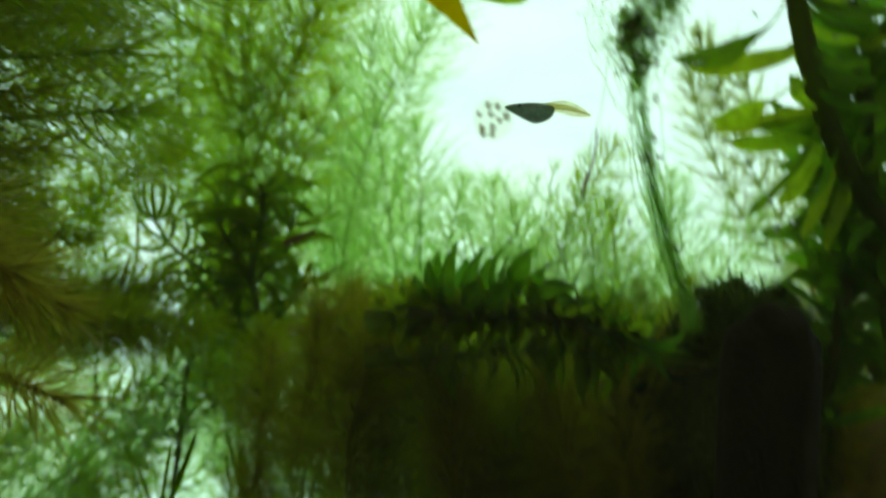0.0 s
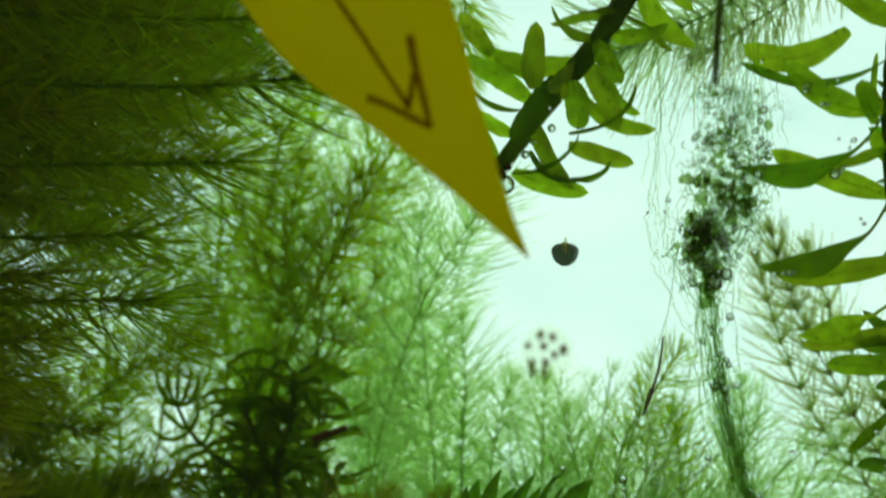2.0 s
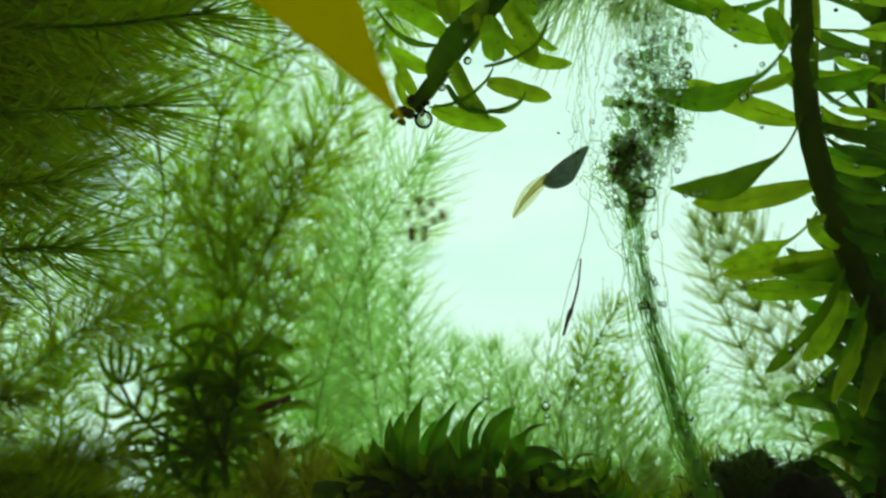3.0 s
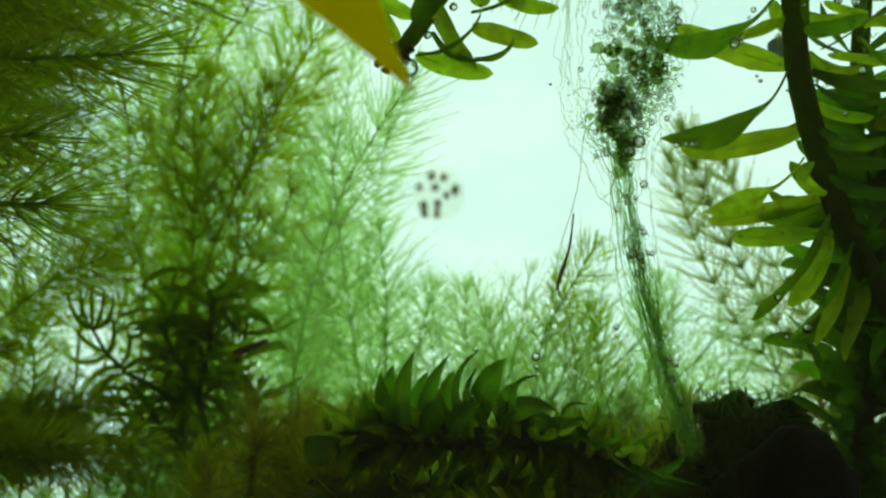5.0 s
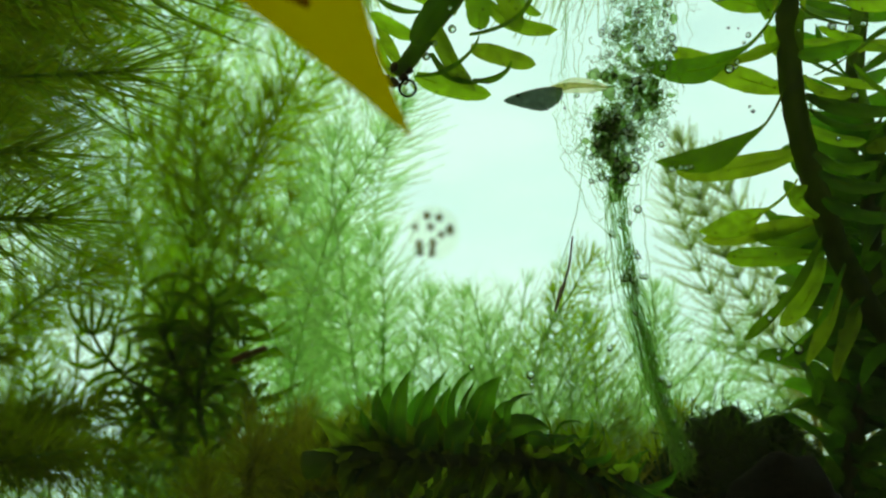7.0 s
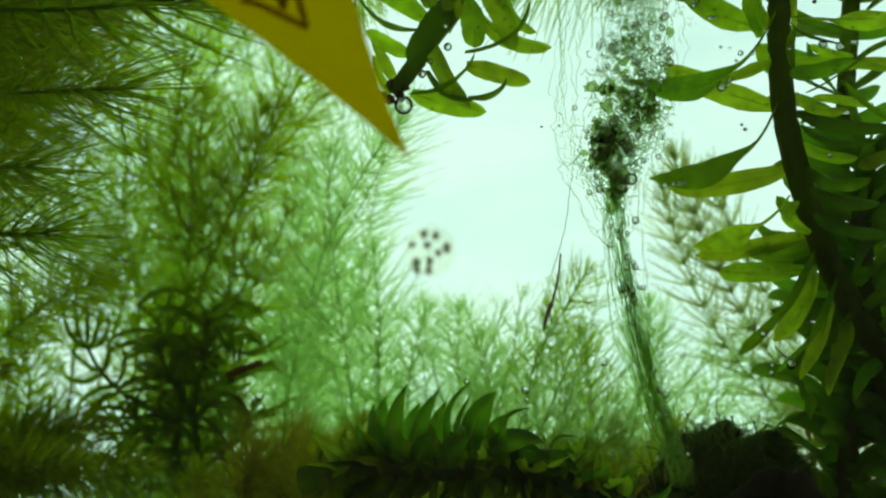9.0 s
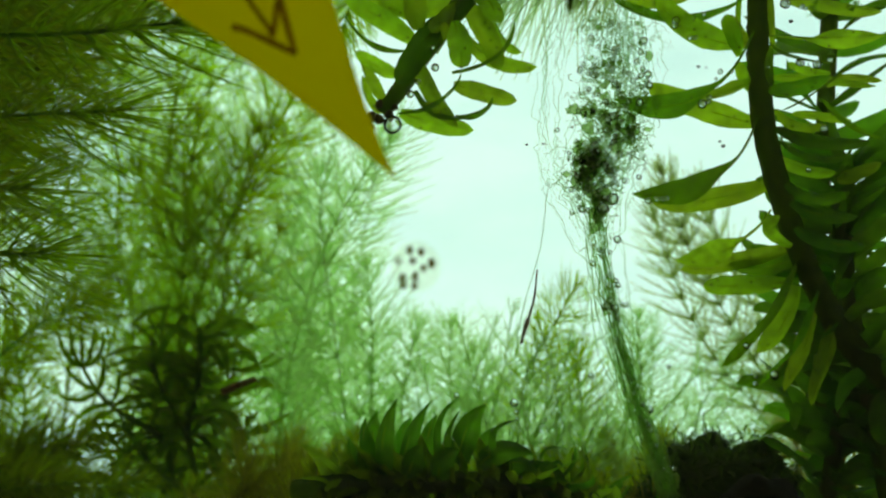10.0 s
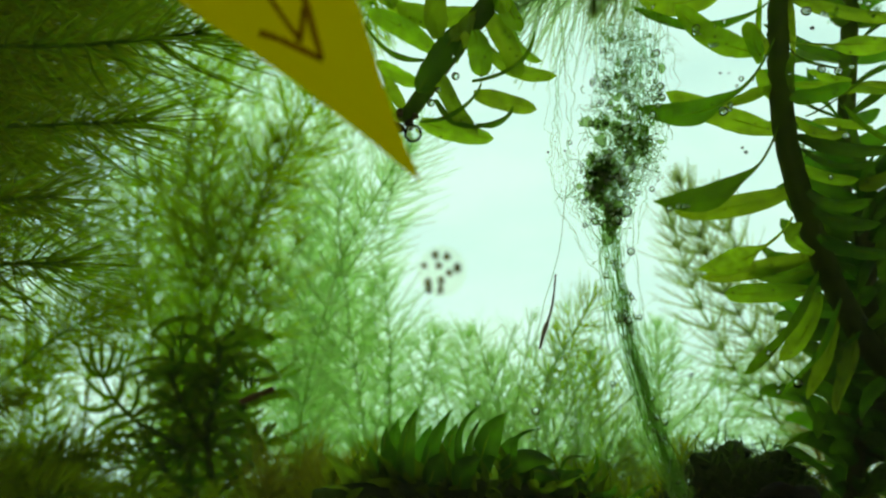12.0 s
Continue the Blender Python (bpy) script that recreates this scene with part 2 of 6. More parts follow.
def tubes(lines, radii, sides=3):
    """Corners and faces of many thin tubes: lines N x K x 3, radii N x K."""
    n, k, _ = lines.shape
    tan = np.gradient(lines, axis=1)
    tan /= np.linalg.norm(tan, axis=2, keepdims=True) + 1e-12
    ref = np.where(np.abs(tan[:, :1, 2:3]) > 0.9, np.array([1.0, 0, 0]), np.array([0, 0, 1.0]))
    s = np.cross(tan, ref)
    s /= np.linalg.norm(s, axis=2, keepdims=True) + 1e-12
    t = np.cross(tan, s)
    rings = []
    for j in range(sides):
        a = 2 * np.pi * j / sides
        rings.append(lines + radii[:, :, None] * (np.cos(a) * s + np.sin(a) * t))
    v = np.stack(rings, axis=2).reshape(-1, 3)
    base = (np.arange(n)[:, None, None] * k + np.arange(k - 1)[None, :, None]) * sides
    j = np.arange(sides)[None, None, :]
    j2 = (j + 1) % sides
    q = np.stack([base + j, base + j2, base + sides + j2, base + sides + j], axis=-1).reshape(-1, 4)
    return v, q


def ribbons(lines, radii):
    """Corners and faces of many hair-thin blades: lines N x K x 3, half widths N x K."""
    n, k, _ = lines.shape
    tan = np.gradient(lines, axis=1)
    tan /= np.linalg.norm(tan, axis=2, keepdims=True) + 1e-12
    s = np.cross(tan, rng.normal(0, 1, (n, 1, 3)) * np.array([0.7, 1.8, 0.7]))
    s /= np.linalg.norm(s, axis=2, keepdims=True) + 1e-12
    v = np.stack([lines - radii[:, :, None] * s, lines + radii[:, :, None] * s], axis=2).reshape(-1, 3)
    b = (np.arange(n)[:, None] * k + np.arange(k - 1)[None]) * 2
    return v, np.stack([b, b + 1, b + 3, b + 2], axis=-1).reshape(-1, 4)


def stem_mesh(name, line, r0, r1, material, parent, sides=8, label="", wobble=0.0):
    k = len(line)
    r = np.linspace(r0, r1, k)
    if wobble:
        r = r * (1 + wobble * rng.uniform(-1, 1, k))
    v, q = tubes(line[None], r[None], sides)
    return mesh_from(name, v, q, material, parent, label)


def leaf(parent, base, mid, tip, width, face=0.0, twist=0.0, material=None, fold=0.16, rib=True, spoon=False, pointed=False):
    """One blade: from base past mid to tip. face: 0 shows its broad side to the front, 90 its edge; twist: added towards the tip.
    spoon: narrow and edge-on at first, turning over to a broad end. pointed: tapering all along to a sharp tip."""
    b, m, t = vec(base), vec(mid), vec(tip)
    width = width if pointed or spoon else width * 0.9
    ctrl = 2 * m - 0.5 * (b + t)
    n, w = (23 if spoon else 17), 5
    s = np.linspace(0, 1, n)[:, None]
    line = (1 - s) ** 2 * b + 2 * s * (1 - s) * ctrl + s ** 2 * t
    tan = np.gradient(line, axis=0)
    tan /= np.linalg.norm(tan, axis=1, keepdims=True)
    front = np.array([0, 1.0, 0]) - tan * tan[:, 1:2]
    front /= np.linalg.norm(front, axis=1, keepdims=True)
    broad = np.cross(tan, front)
    turn = np.clip((s - 0.3) / 0.4, 0, 1) ** 2 * (3 - 2 * np.clip((s - 0.3) / 0.4, 0, 1)) if spoon else s
    ang = np.radians(face + twist * turn)
    side = np.cos(ang) * broad + np.sin(ang) * front
    nrm = np.cross(side, tan)
    u = s[:, 0]
    if not pointed:
        prof = np.where(u < 0.4, 0.45 + 0.55 * np.sin(u / 0.4 * np.pi / 2), np.clip(1 - (np.clip(u - 0.4, 0, 1) / 0.6) ** 4, 0, 1) ** 0.62)
    else:
        prof = np.where(u < 0.3, 0.7 + 0.3 * np.sin(u / 0.3 * np.pi / 2), np.clip(1 - ((np.clip(u, 0.3, 1) - 0.3) / 0.7) ** 1.7, 0, 1))
    if spoon:
        prof = np.where(u < 0.7, 0.34 + 0.66 * np.sin(u / 0.7 * np.pi / 2) ** 3, np.clip(1 - ((np.clip(u, 0.7, 1) - 0.7) / 0.3) ** 1.7, 0, 1) ** 0.9)
    prof = np.maximum(prof, 0.03)
    rip = rng.uniform(0, 6.28)
    bm = bmesh.new()
    grid = []
    for i in range(n):
        row = []
        for j in range(w):
            a = (j / (w - 1) - 0.5)
            if j in (0, w - 1):
                a *= 1 + rng.uniform(-0.05, 0.03)
            lift = fold * abs(a) * width * prof[i] * 2 + 0.05 * width * math.sin(9 * u[i] + rip + 2.5 * a) * prof[i]
            row.append(bm.verts.new(line[i] + side[i] * a * width * prof[i] + nrm[i] * lift))
        grid.append(row)
    for i in range(n - 1):
        for j in range(w - 1):
            bm.faces.new((grid[i][j], grid[i][j + 1], grid[i + 1][j + 1], grid[i + 1][j]))
    blade = part("leaf", bm, material or M_WEED, parent)
    if rib:
        v, q = tubes((line + nrm * width * 0.03)[None, :-1], np.linspace(0.00022, 0.00009, n - 1)[None] * min(1, width / 0.006), 4)
        mesh_from("midrib", v + home(blade) - home(parent), q, M_RIB, blade)
    return blade


def whorled(parent, line, gaps, length, width, material, count=4, droop=0.25, spread=70.0, pointed=False):
    """Whorls of blades round a stem line."""
    k = len(line)
    for g, i in enumerate(gaps):
        i = int(i)
        p = line[i]
        tan = line[min(i + 1, k - 1)] - line[max(i - 1, 0)]
        tan /= np.linalg.norm(tan)
        a = np.cross(tan, (0, 1, 0.01))
        a /= np.linalg.norm(a)
        b = np.cross(tan, a)
        off = rng.uniform(0, 6.28)
        for c in range(count):
            th = off + 2 * np.pi * c / count + rng.uniform(-0.3, 0.3)
            sp = np.radians(spread + rng.uniform(-14, 14))
            d = np.cos(sp) * tan + np.sin(sp) * (np.cos(th) * a + np.sin(th) * b)
            ln = length * rng.uniform(0.75, 1.15)
            tip = p + d * ln
            mid = p + d * ln * 0.5 + tan * ln * droop * rng.uniform(0.2, 0.6) * rng.choice([1, 1, -0.5])
            leaf(parent, p, mid, tip, width * rng.uniform(0.8, 1.15), rng.uniform(-80, 80), rng.uniform(-50, 50), material, 0.16, False, False, pointed)


def plume(name, points, label, material, length=0.012, count=12, gap=0.0022, r=0.00016, sweep=(62, 28), fork=True,
          stem_r=0.0006, category="water plant", group="feathery water plants", curl=0.25, stem_material=None, tip_taper=0.35, shoots=0, jitter=8.0):
    """A feathery stem: whorls of hair-thin forked leaves all along it, shorter and closer round its tip."""
    root = thing(name, points[0], label, category, group)
    span = sum(np.linalg.norm(vec(b) - vec(a)) for a, b in zip(points, points[1:]))
    n = max(6, int(span / gap))
    trunk_line = spline(points, n)
    stem_mesh("stem", trunk_line, stem_r, stem_r * 0.45, stem_material or M_STEM, root, 6)
    pieces, ages = [trunk_line], [np.linspace(0, 1, n)]
    for c in range(shoots):
        at = int(n * (0.2 + 0.5 * (c + rng.uniform(0.2, 0.8)) / shoots))
        up = trunk_line[min(at + 2, n - 1)] - trunk_line[at - 1]
        up /= np.linalg.norm(up)
        side = np.array([(-1) ** c * rng.uniform(0.6, 1.2), rng.uniform(-0.5, 0.5), 0.0])
        reach = length * rng.uniform(1.1, 2.0)
        m2 = max(5, int(reach / gap))
        u2 = np.linspace(0, 1, m2)[:, None]
        shoot = trunk_line[at] + reach * (u2 * (0.75 * up + 0.65 * side) + u2 ** 2 * 0.3 * up)
        stem_mesh("shoot", shoot, stem_r * 0.7, stem_r * 0.4, stem_material or M_STEM, root, 5)
        pieces.append(shoot)
        ages.append(0.3 + 0.7 * u2[:, 0])
    tan = np.concatenate([np.gradient(p, axis=0) for p in pieces])
    line, u = np.concatenate(pieces), np.concatenate(ages)
    n = len(line)
    tan /= np.linalg.norm(tan, axis=1, keepdims=True)
    a = np.cross(tan, (0.03, 1, 0.02))
    a /= np.linalg.norm(a, axis=1, keepdims=True)
    b = np.cross(tan, a)
    idx = np.repeat(np.arange(n), count)
    m = len(idx)
    th = rng.uniform(0, 2 * np.pi, n)[idx] + np.tile(np.arange(count), n) * 2 * np.pi / count + rng.normal(0, 0.16, m)
    near_tip = np.clip((u[idx] - 0.75) / 0.25, 0, 1)
    sp = np.radians(sweep[0] + (sweep[1] - sweep[0]) * near_tip ** 1.3 + rng.normal(0, jitter, m))
    ln = length * (1 - (1 - tip_taper) * near_tip ** 2) * rng.uniform(0.7, 1.15, m) * np.clip(0.55 + u[idx] * 3, 0, 1)
    d = np.cos(sp)[:, None] * tan[idx] + np.sin(sp)[:, None] * (np.cos(th)[:, None] * a[idx] + np.sin(th)[:, None] * b[idx])
    p0 = line[idx] + rng.normal(0, min(gap * 0.08, 0.0005), (m, 1)) * tan[idx]
    bend = curl * tan[idx] + rng.normal(0, 0.015 * jitter, (m, 3))
    s = np.linspace(0, 1, 4)[None, :, None]
    full = p0[:, None] + ln[:, None, None] * (s * d[:, None] + s ** 2 * bend[:, None] * 0.5)
    sets = [(full, np.linspace(r, r * 0.4, 4)[None].repeat(m, 0))]
    if fork:
        for sign in (1, -1):
            pick = rng.random(m) < 0.8
            st = full[pick, 1]
            perp = np.cross(d[pick], rng.normal(0, 1, (pick.sum(), 3)))
            perp /= np.linalg.norm(perp, axis=1, keepdims=True) + 1e-9
            dd = d[pick] + 0.34 * sign * perp
            L = ln[pick] * rng.uniform(0.4, 0.65, pick.sum())
            s2 = np.linspace(0, 1, 3)[None, :, None]
            ext = st[:, None] + L[:, None, None] * (s2 * dd[:, None] + s2 ** 2 * bend[pick][:, None] * 0.6)
            sets.append((ext, np.linspace(r * 0.8, r * 0.35, 3)[None].repeat(len(ext), 0)))
    vs, qs, base = [], [], 0
    for ln_, ra_ in sets:
        v, q = ribbons(ln_, ra_)
        vs.append(v)
        qs.append(q + base)
        base += len(v)
    mesh_from("foliage", np.concatenate(vs), np.concatenate(qs), material, root, kind="stuff")
    return root


def ball(at, r, seg=12, squash=1.0):
    bm = bmesh.new()
    bmesh.ops.create_uvsphere(bm, u_segments=seg, v_segments=max(6, seg // 2 + 2), radius=r)
    bmesh.ops.scale(bm, vec=(1, 1, squash), verts=bm.verts)
    bmesh.ops.translate(bm, vec=Vector(at), verts=bm.verts)
    return bm


def box(x0, x1, y0, y1, z0, z1, bevel=0.0):
    bm = bmesh.new()
    bmesh.ops.create_cube(bm, size=1)
    bmesh.ops.scale(bm, vec=(x1 - x0, y1 - y0, z1 - z0), verts=bm.verts)
    bmesh.ops.translate(bm, vec=((x0 + x1) / 2, (y0 + y1) / 2, (z0 + z1) / 2), verts=bm.verts)
    if bevel:
        bmesh.ops.bevel(bm, geom=bm.edges[:], offset=bevel, segments=2, affect="EDGES")
    return bm


def setting(name, bm, material, label, category):
    return tagged(part(name, bm, material, None, "", False), label, category, "", "structure")


# ---------------------------------------------------------------- room, window light and tank
setting("backdrop", box(-1.3, 1.3, 0.70, 0.71, -0.75, 1.0), M_BACK, "bright overcast daylight behind the aquarium", "backdrop")
setting("wall_window", box(-2.0, 2.0, 0.74, 0.84, -1.1, 1.4), M_WALL, "plain pale wall round the bright window", "wall")
setting("wall_back", box(-2.0, 2.0, -2.6, -2.5, -1.1, 1.4), M_WALL, "plain pale unseen wall that bounces window light forward", "wall")
setting("wall_east", box(2.0, 2.1, -2.6, 0.84, -1.1, 1.4), M_WALL, "plain pale unseen side wall that bounces window light", "wall")
setting("wall_west", box(-2.1, -2.0, -2.6, 0.84, -1.1, 1.4), M_WALL, "plain pale unseen side wall that bounces window light", "wall")
setting("ceiling", box(-2.1, 2.1, -2.6, 0.84, 1.4, 1.5), M_WALL, "plain pale ceiling", "ceiling")
setting("floor", box(-2.1, 2.1, -2.6, 0.84, -1.2, -1.1), M_TABLE, "brown wooden floor of the room", "floor")

GX, GZ0, GZ1, GD = 0.42, -0.33, 0.19, 0.46
tank = thing("aquarium", (0, 0.2, GZ0 - 0.006), "rectangular clear glass aquarium full of water plants", "aquarium")
pane_front = part("front_pane", box(-GX, GX, 0.0006, 0.0050, GZ0, GZ1), M_GLASS, tank, "clear front glass pane", False)
pane_back = part("back_pane", box(-GX, GX, GD, GD + 0.004, GZ0, GZ1), M_GLASS, tank, "", False)
pane_l = part("side_pane", box(-GX - 0.004, -GX, 0.0006, GD + 0.004, GZ0, GZ1), M_GLASS, tank, "", False)
pane_r = part("side_pane", box(GX, GX + 0.004, 0.0006, GD + 0.004, GZ0, GZ1), M_GLASS, tank, "", False)
for pane in (pane_front, pane_back, pane_l, pane_r):
    pane.visible_shadow = False
part("base_pane", box(-GX - 0.004, GX + 0.004, 0.0006, GD + 0.004, GZ0 - 0.006, GZ0), M_GLASS, tank, "", False)
stand = thing("table", (0, 0.2, -1.1), "brown wooden table under the aquarium", "table")
part("tabletop", box(-0.7, 0.7, -0.02, 0.6, GZ0 - 0.04, GZ0 - 0.006, 0.003), M_TABLE, stand)
for lx in (-0.65, 0.65):
    for ly in (0.03, 0.55):
        part("leg", box(lx - 0.025, lx + 0.025, ly - 0.025, ly + 0.025, -1.1, GZ0 - 0.04, 0.003), M_TABLE, stand)


def lumpy_ground(name, x0, x1, y0, y1, height, material, nx, ny, bottom):
    """A bed with an uneven top and closed sides."""
    xs, ys = np.linspace(x0, x1, nx), np.linspace(y0, y1, ny)
    v = np.array([(x, y, height(x, y)) for y in ys for x in xs])
    q = [(j * nx + i, j * nx + i + 1, (j + 1) * nx + i + 1, (j + 1) * nx + i) for j in range(ny - 1) for i in range(nx - 1)]
    ring = [i for i in range(nx)] + [j * nx + nx - 1 for j in range(1, ny)] + [(ny - 1) * nx + i for i in range(nx - 2, -1, -1)] + [j * nx for j in range(ny - 2, 0, -1)]
    low = np.array([(v[i][0], v[i][1], bottom) for i in ring])
    n0, c = len(v), len(ring)
    q += [(ring[(k + 1) % c], ring[k], n0 + k, n0 + (k + 1) % c) for k in range(c)]
    return mesh_from(name, np.concatenate([v, low]), np.array(q), material)


def gravel_top(x, y):
    return GZ0 + 0.028 + 0.006 * noise.noise((x * 9, y * 9, 1)) + 0.003 * noise.noise((x * 90, y * 90, 4))


tagged(lumpy_ground("substrate", -GX + 0.001, GX - 0.001, 0.0056, GD - 0.001, gravel_top, M_GRAVEL, 140, 70, GZ0 + 0.0002),
       "brown gravel bed of the aquarium", "gravel", "", "structure")


def bank_top(x, y):
    """A bank of mulm and rotting plants, high on the right, with its edge towards the left."""
    k = 1 / (1 + math.exp(-(x + 0.022) / 0.012))
    back = math.exp(-((y - 0.17) / 0.055) ** 2)
    h = -0.089 + 0.010 * noise.noise((x * 22, y * 22, 2)) + 0.006 * noise.noise((x * 70, y * 70, 7)) + 0.003 * noise.noise((x * 190, y * 190, 9))
    return GZ0 + 0.03 + (h - GZ0 - 0.03) * k * back


tagged(lumpy_ground("mulm_bank", -0.10, 0.30, 0.06, 0.30, bank_top, M_MULM, 150, 90, GZ0 + 0.01),
       "dark brown bank of mulm and rotting plants on the gravel", "mulm", "", "stuff")

# ---------------------------------------------------------------- yellow pointer on the outside of the glass
pointer = thing("paper_pointer", (-0.002, -0.0006, 0.005), "pointed yellow paper strip with a drawn arrow, stuck on the glass", "paper pointer")


def outline_plate(points, y0, y1):
    bm = bmesh.new()
    f = [bm.verts.new((x, y0, z)) for x, z in points]
    g = [bm.verts.new((x, y1, z)) for x, z in points]
    bm.faces.new(f)
    bm.faces.new(g[::-1])
    n = len(points)
    for i in range(n):
        bm.faces.new((f[i], g[i], g[(i + 1) % n], f[(i + 1) % n]))
    bmesh.ops.recalc_face_normals(bm, faces=bm.faces[:])
    return bm


def xz(p):
    return (p[0], p[2])


left_edge = spline([(-0.0020, 0.0000, 0.0049), (-0.0114, 0.0000, 0.0126), (-0.0212, 0.0000, 0.0199), (-0.0305, 0.0000, 0.0264), (-0.0363, 0.0000, 0.0333), (-0.0408, 0.0000, 0.0404), (-0.0460, 0.0000, 0.0508), (-0.0501, 0.0000, 0.0629)], 40)
right_edge = spline([(-0.0267, 0.0000, 0.0634), (-0.0194, 0.0000, 0.0524), (-0.0150, 0.0000, 0.0415), (-0.0115, 0.0000, 0.0325), (-0.0083, 0.0000, 0.0222), (-0.0049, 0.0000, 0.0119), (-0.0020, 0.0000, 0.0051)], 40)
edge = [xz(p) for p in left_edge] + [xz(p) for p in right_edge[:-1]]
edge = [(x + 0.00006 * noise.noise((x * 900, z * 900, 0)), z + 0.00006 * noise.noise((x * 900, z * 900, 5))) for x, z in edge]
part("paper", outline_plate(edge, -0.0001, 0.0), M_PAPER, pointer, "", False)


def pen_stroke(points, w0, w1, lift=0.0):
    line = spline(points, 16)
    line[:, 1] = -0.00014
    tan = np.gradient(line, axis=0)
    tan /= np.linalg.norm(tan, axis=1, keepdims=True)
    side = np.cross(tan, (0, 1, 0))
    w = np.linspace(w0, w1, 16) * (1 + rng.uniform(-0.12, 0.12, 16))
    ring = [xz(p) for p in line + side * w[:, None]] + [xz(p) for p in (line - side * w[:, None])[::-1]]
    return outline_plate(ring, -0.00016 - lift, -0.000108 - lift)


part("pen_line", pen_stroke([(-0.0355, 0, 0.0511), (-0.0292, 0, 0.0405), (-0.0258, 0, 0.0350), (-0.0223, 0, 0.0302), (-0.0173, 0, 0.0231), (-0.0164, 0, 0.0222)], 0.00026, 0.00036), M_INK, pointer, "brown felt-pen shaft of the arrow", False)
part("pen_line", pen_stroke([(-0.0213, 0, 0.0229), (-0.0190, 0, 0.0221), (-0.0137, 0, 0.0196)], 0.00044, 0.00040), M_INK, pointer, "brown felt-pen barb", False)
part("pen_line", pen_stroke([(-0.0167, 0, 0.0302), (-0.0158, 0, 0.0264), (-0.0138, 0, 0.0196)], 0.00056, 0.00036), M_INK, pointer, "brown felt-pen barb", False)
part("pen_line", pen_stroke([(-0.0160, 0, 0.0258), (-0.0162, 0, 0.0235), (-0.0166, 0, 0.0216)], 0.00036, 0.00040, 0.00006), M_INK, pointer, "short brown felt-pen stroke", False)

# ---------------------------------------------------------------- snail eggs on the inside of the glass
eggs = thing("snail_eggs", (0.0001, 0.0062, -0.0053), "small clutch of brown snail eggs in clear jelly on the glass", "snail eggs")
jelly = ball((0, 0, 0), 0.0026, 24)
bmesh.ops.scale(jelly, vec=(1.15, 0.24, 1.2), verts=jelly.verts)
bmesh.ops.translate(jelly, vec=Vector((0.0001, 0.0059, -0.0053)), verts=jelly.verts)
part("jelly", jelly, M_JELLY, eggs, "clear jelly").visible_shadow = False
for p, r in (((-0.0007, 0.0060, -0.0033), 0.00048), ((0.0007, 0.0060, -0.0035), 0.00048), ((-0.0021, 0.0060, -0.0046), 0.00038), ((-0.0003, 0.0060, -0.0046), 0.00046),
             ((0.0020, 0.0060, -0.0049), 0.00050), ((0.0010, 0.0060, -0.0055), 0.00044), ((-0.0016, 0.0060, -0.0067), 0.00050), ((-0.0015, 0.0060, -0.0076), 0.00046),
             ((0.0000, 0.0060, -0.0065), 0.00046), ((-0.0001, 0.0060, -0.0076), 0.00044)):
    part("embryo", ball(p, r, 10, rng.uniform(1.0, 1.35)), M_EMBRYO, eggs)

# thin reed hanging close behind the glass
reed = thing("thin_reed", (0.0200, 0.0165, 0.0291), "thin straight grey-green reed hanging in the water", "reed")
stem_mesh("stalk", spline([(0.0200, 0.0165, 0.0291), (0.0203, 0.0165, 0.0392), (0.0214, 0.0165, 0.0514), (0.0228, 0.0165, 0.0752)], 24), 0.00042, 0.00055, M_WEED_STEM, reed, 6)

# ---------------------------------------------------------------- waterweed, large stem beside the algae
weed = thing("waterweed", (0.0961, 0.1200, -0.0196), "large green waterweed stem with broad translucent leaves and bubbles", "waterweed", "waterweeds")
weed_line = spline([(0.1190, 0.1250, -0.0414), (0.0987, 0.1200, -0.0249), (0.0889, 0.1170, -0.0109), (0.0816, 0.1130, 0.0028), (0.0766, 0.1100, 0.0156), (0.0731, 0.1080, 0.0289), (0.0721, 0.1080, 0.0451), (0.0725, 0.1080, 0.0581), (0.0753, 0.1100, 0.0784), (0.0801, 0.1100, 0.1022)], 60)
stem_mesh("stem", weed_line, 0.0030, 0.0024, M_WEED_STEM, weed, 12, "thick dark green stem", 0.05)
leaf(weed, (0.0696, 0.1060, 0.0569), (0.0547, 0.1030, 0.0502), (0.0378, 0.1000, 0.0546), 0.0046, 86, -22, M_WEED_FOLD)
leaf(weed, (0.0668, 0.1040, 0.0452), (0.0559, 0.1000, 0.0471), (0.0469, 0.0980, 0.0544), 0.0062, 30, 10)
leaf(weed, (0.0624, 0.1080, 0.0641), (0.0502, 0.1050, 0.0568), (0.0393, 0.1040, 0.0596), 0.0065, 10, 10)
leaf(weed, (0.0706, 0.1080, 0.0461), (0.0665, 0.1060, 0.0479), (0.0640, 0.1040, 0.0521), 0.0050, 20, 10)
leaf(weed, (0.0699, 0.1030, 0.0477), (0.0562, 0.0970, 0.0320), (0.0369, 0.0920, 0.0310), 0.0056, 82, -78, M_WEED_FOLD, 0.2, True, True)
leaf(weed, (0.0699, 0.1060, 0.0372), (0.0626, 0.1030, 0.0341), (0.0561, 0.1000, 0.0313), 0.0042, 40, 30)
leaf(weed, (0.0723, 0.1120, 0.0287), (0.0605, 0.1120, 0.0323), (0.0473, 0.1120, 0.0380), 0.0062, 12, -15)
leaf(weed, (0.0713, 0.1060, 0.0286), (0.0601, 0.0990, 0.0146), (0.0408, 0.0920, 0.0107), 0.0058, 82, -72, M_WEED_FOLD, 0.2, True, True)
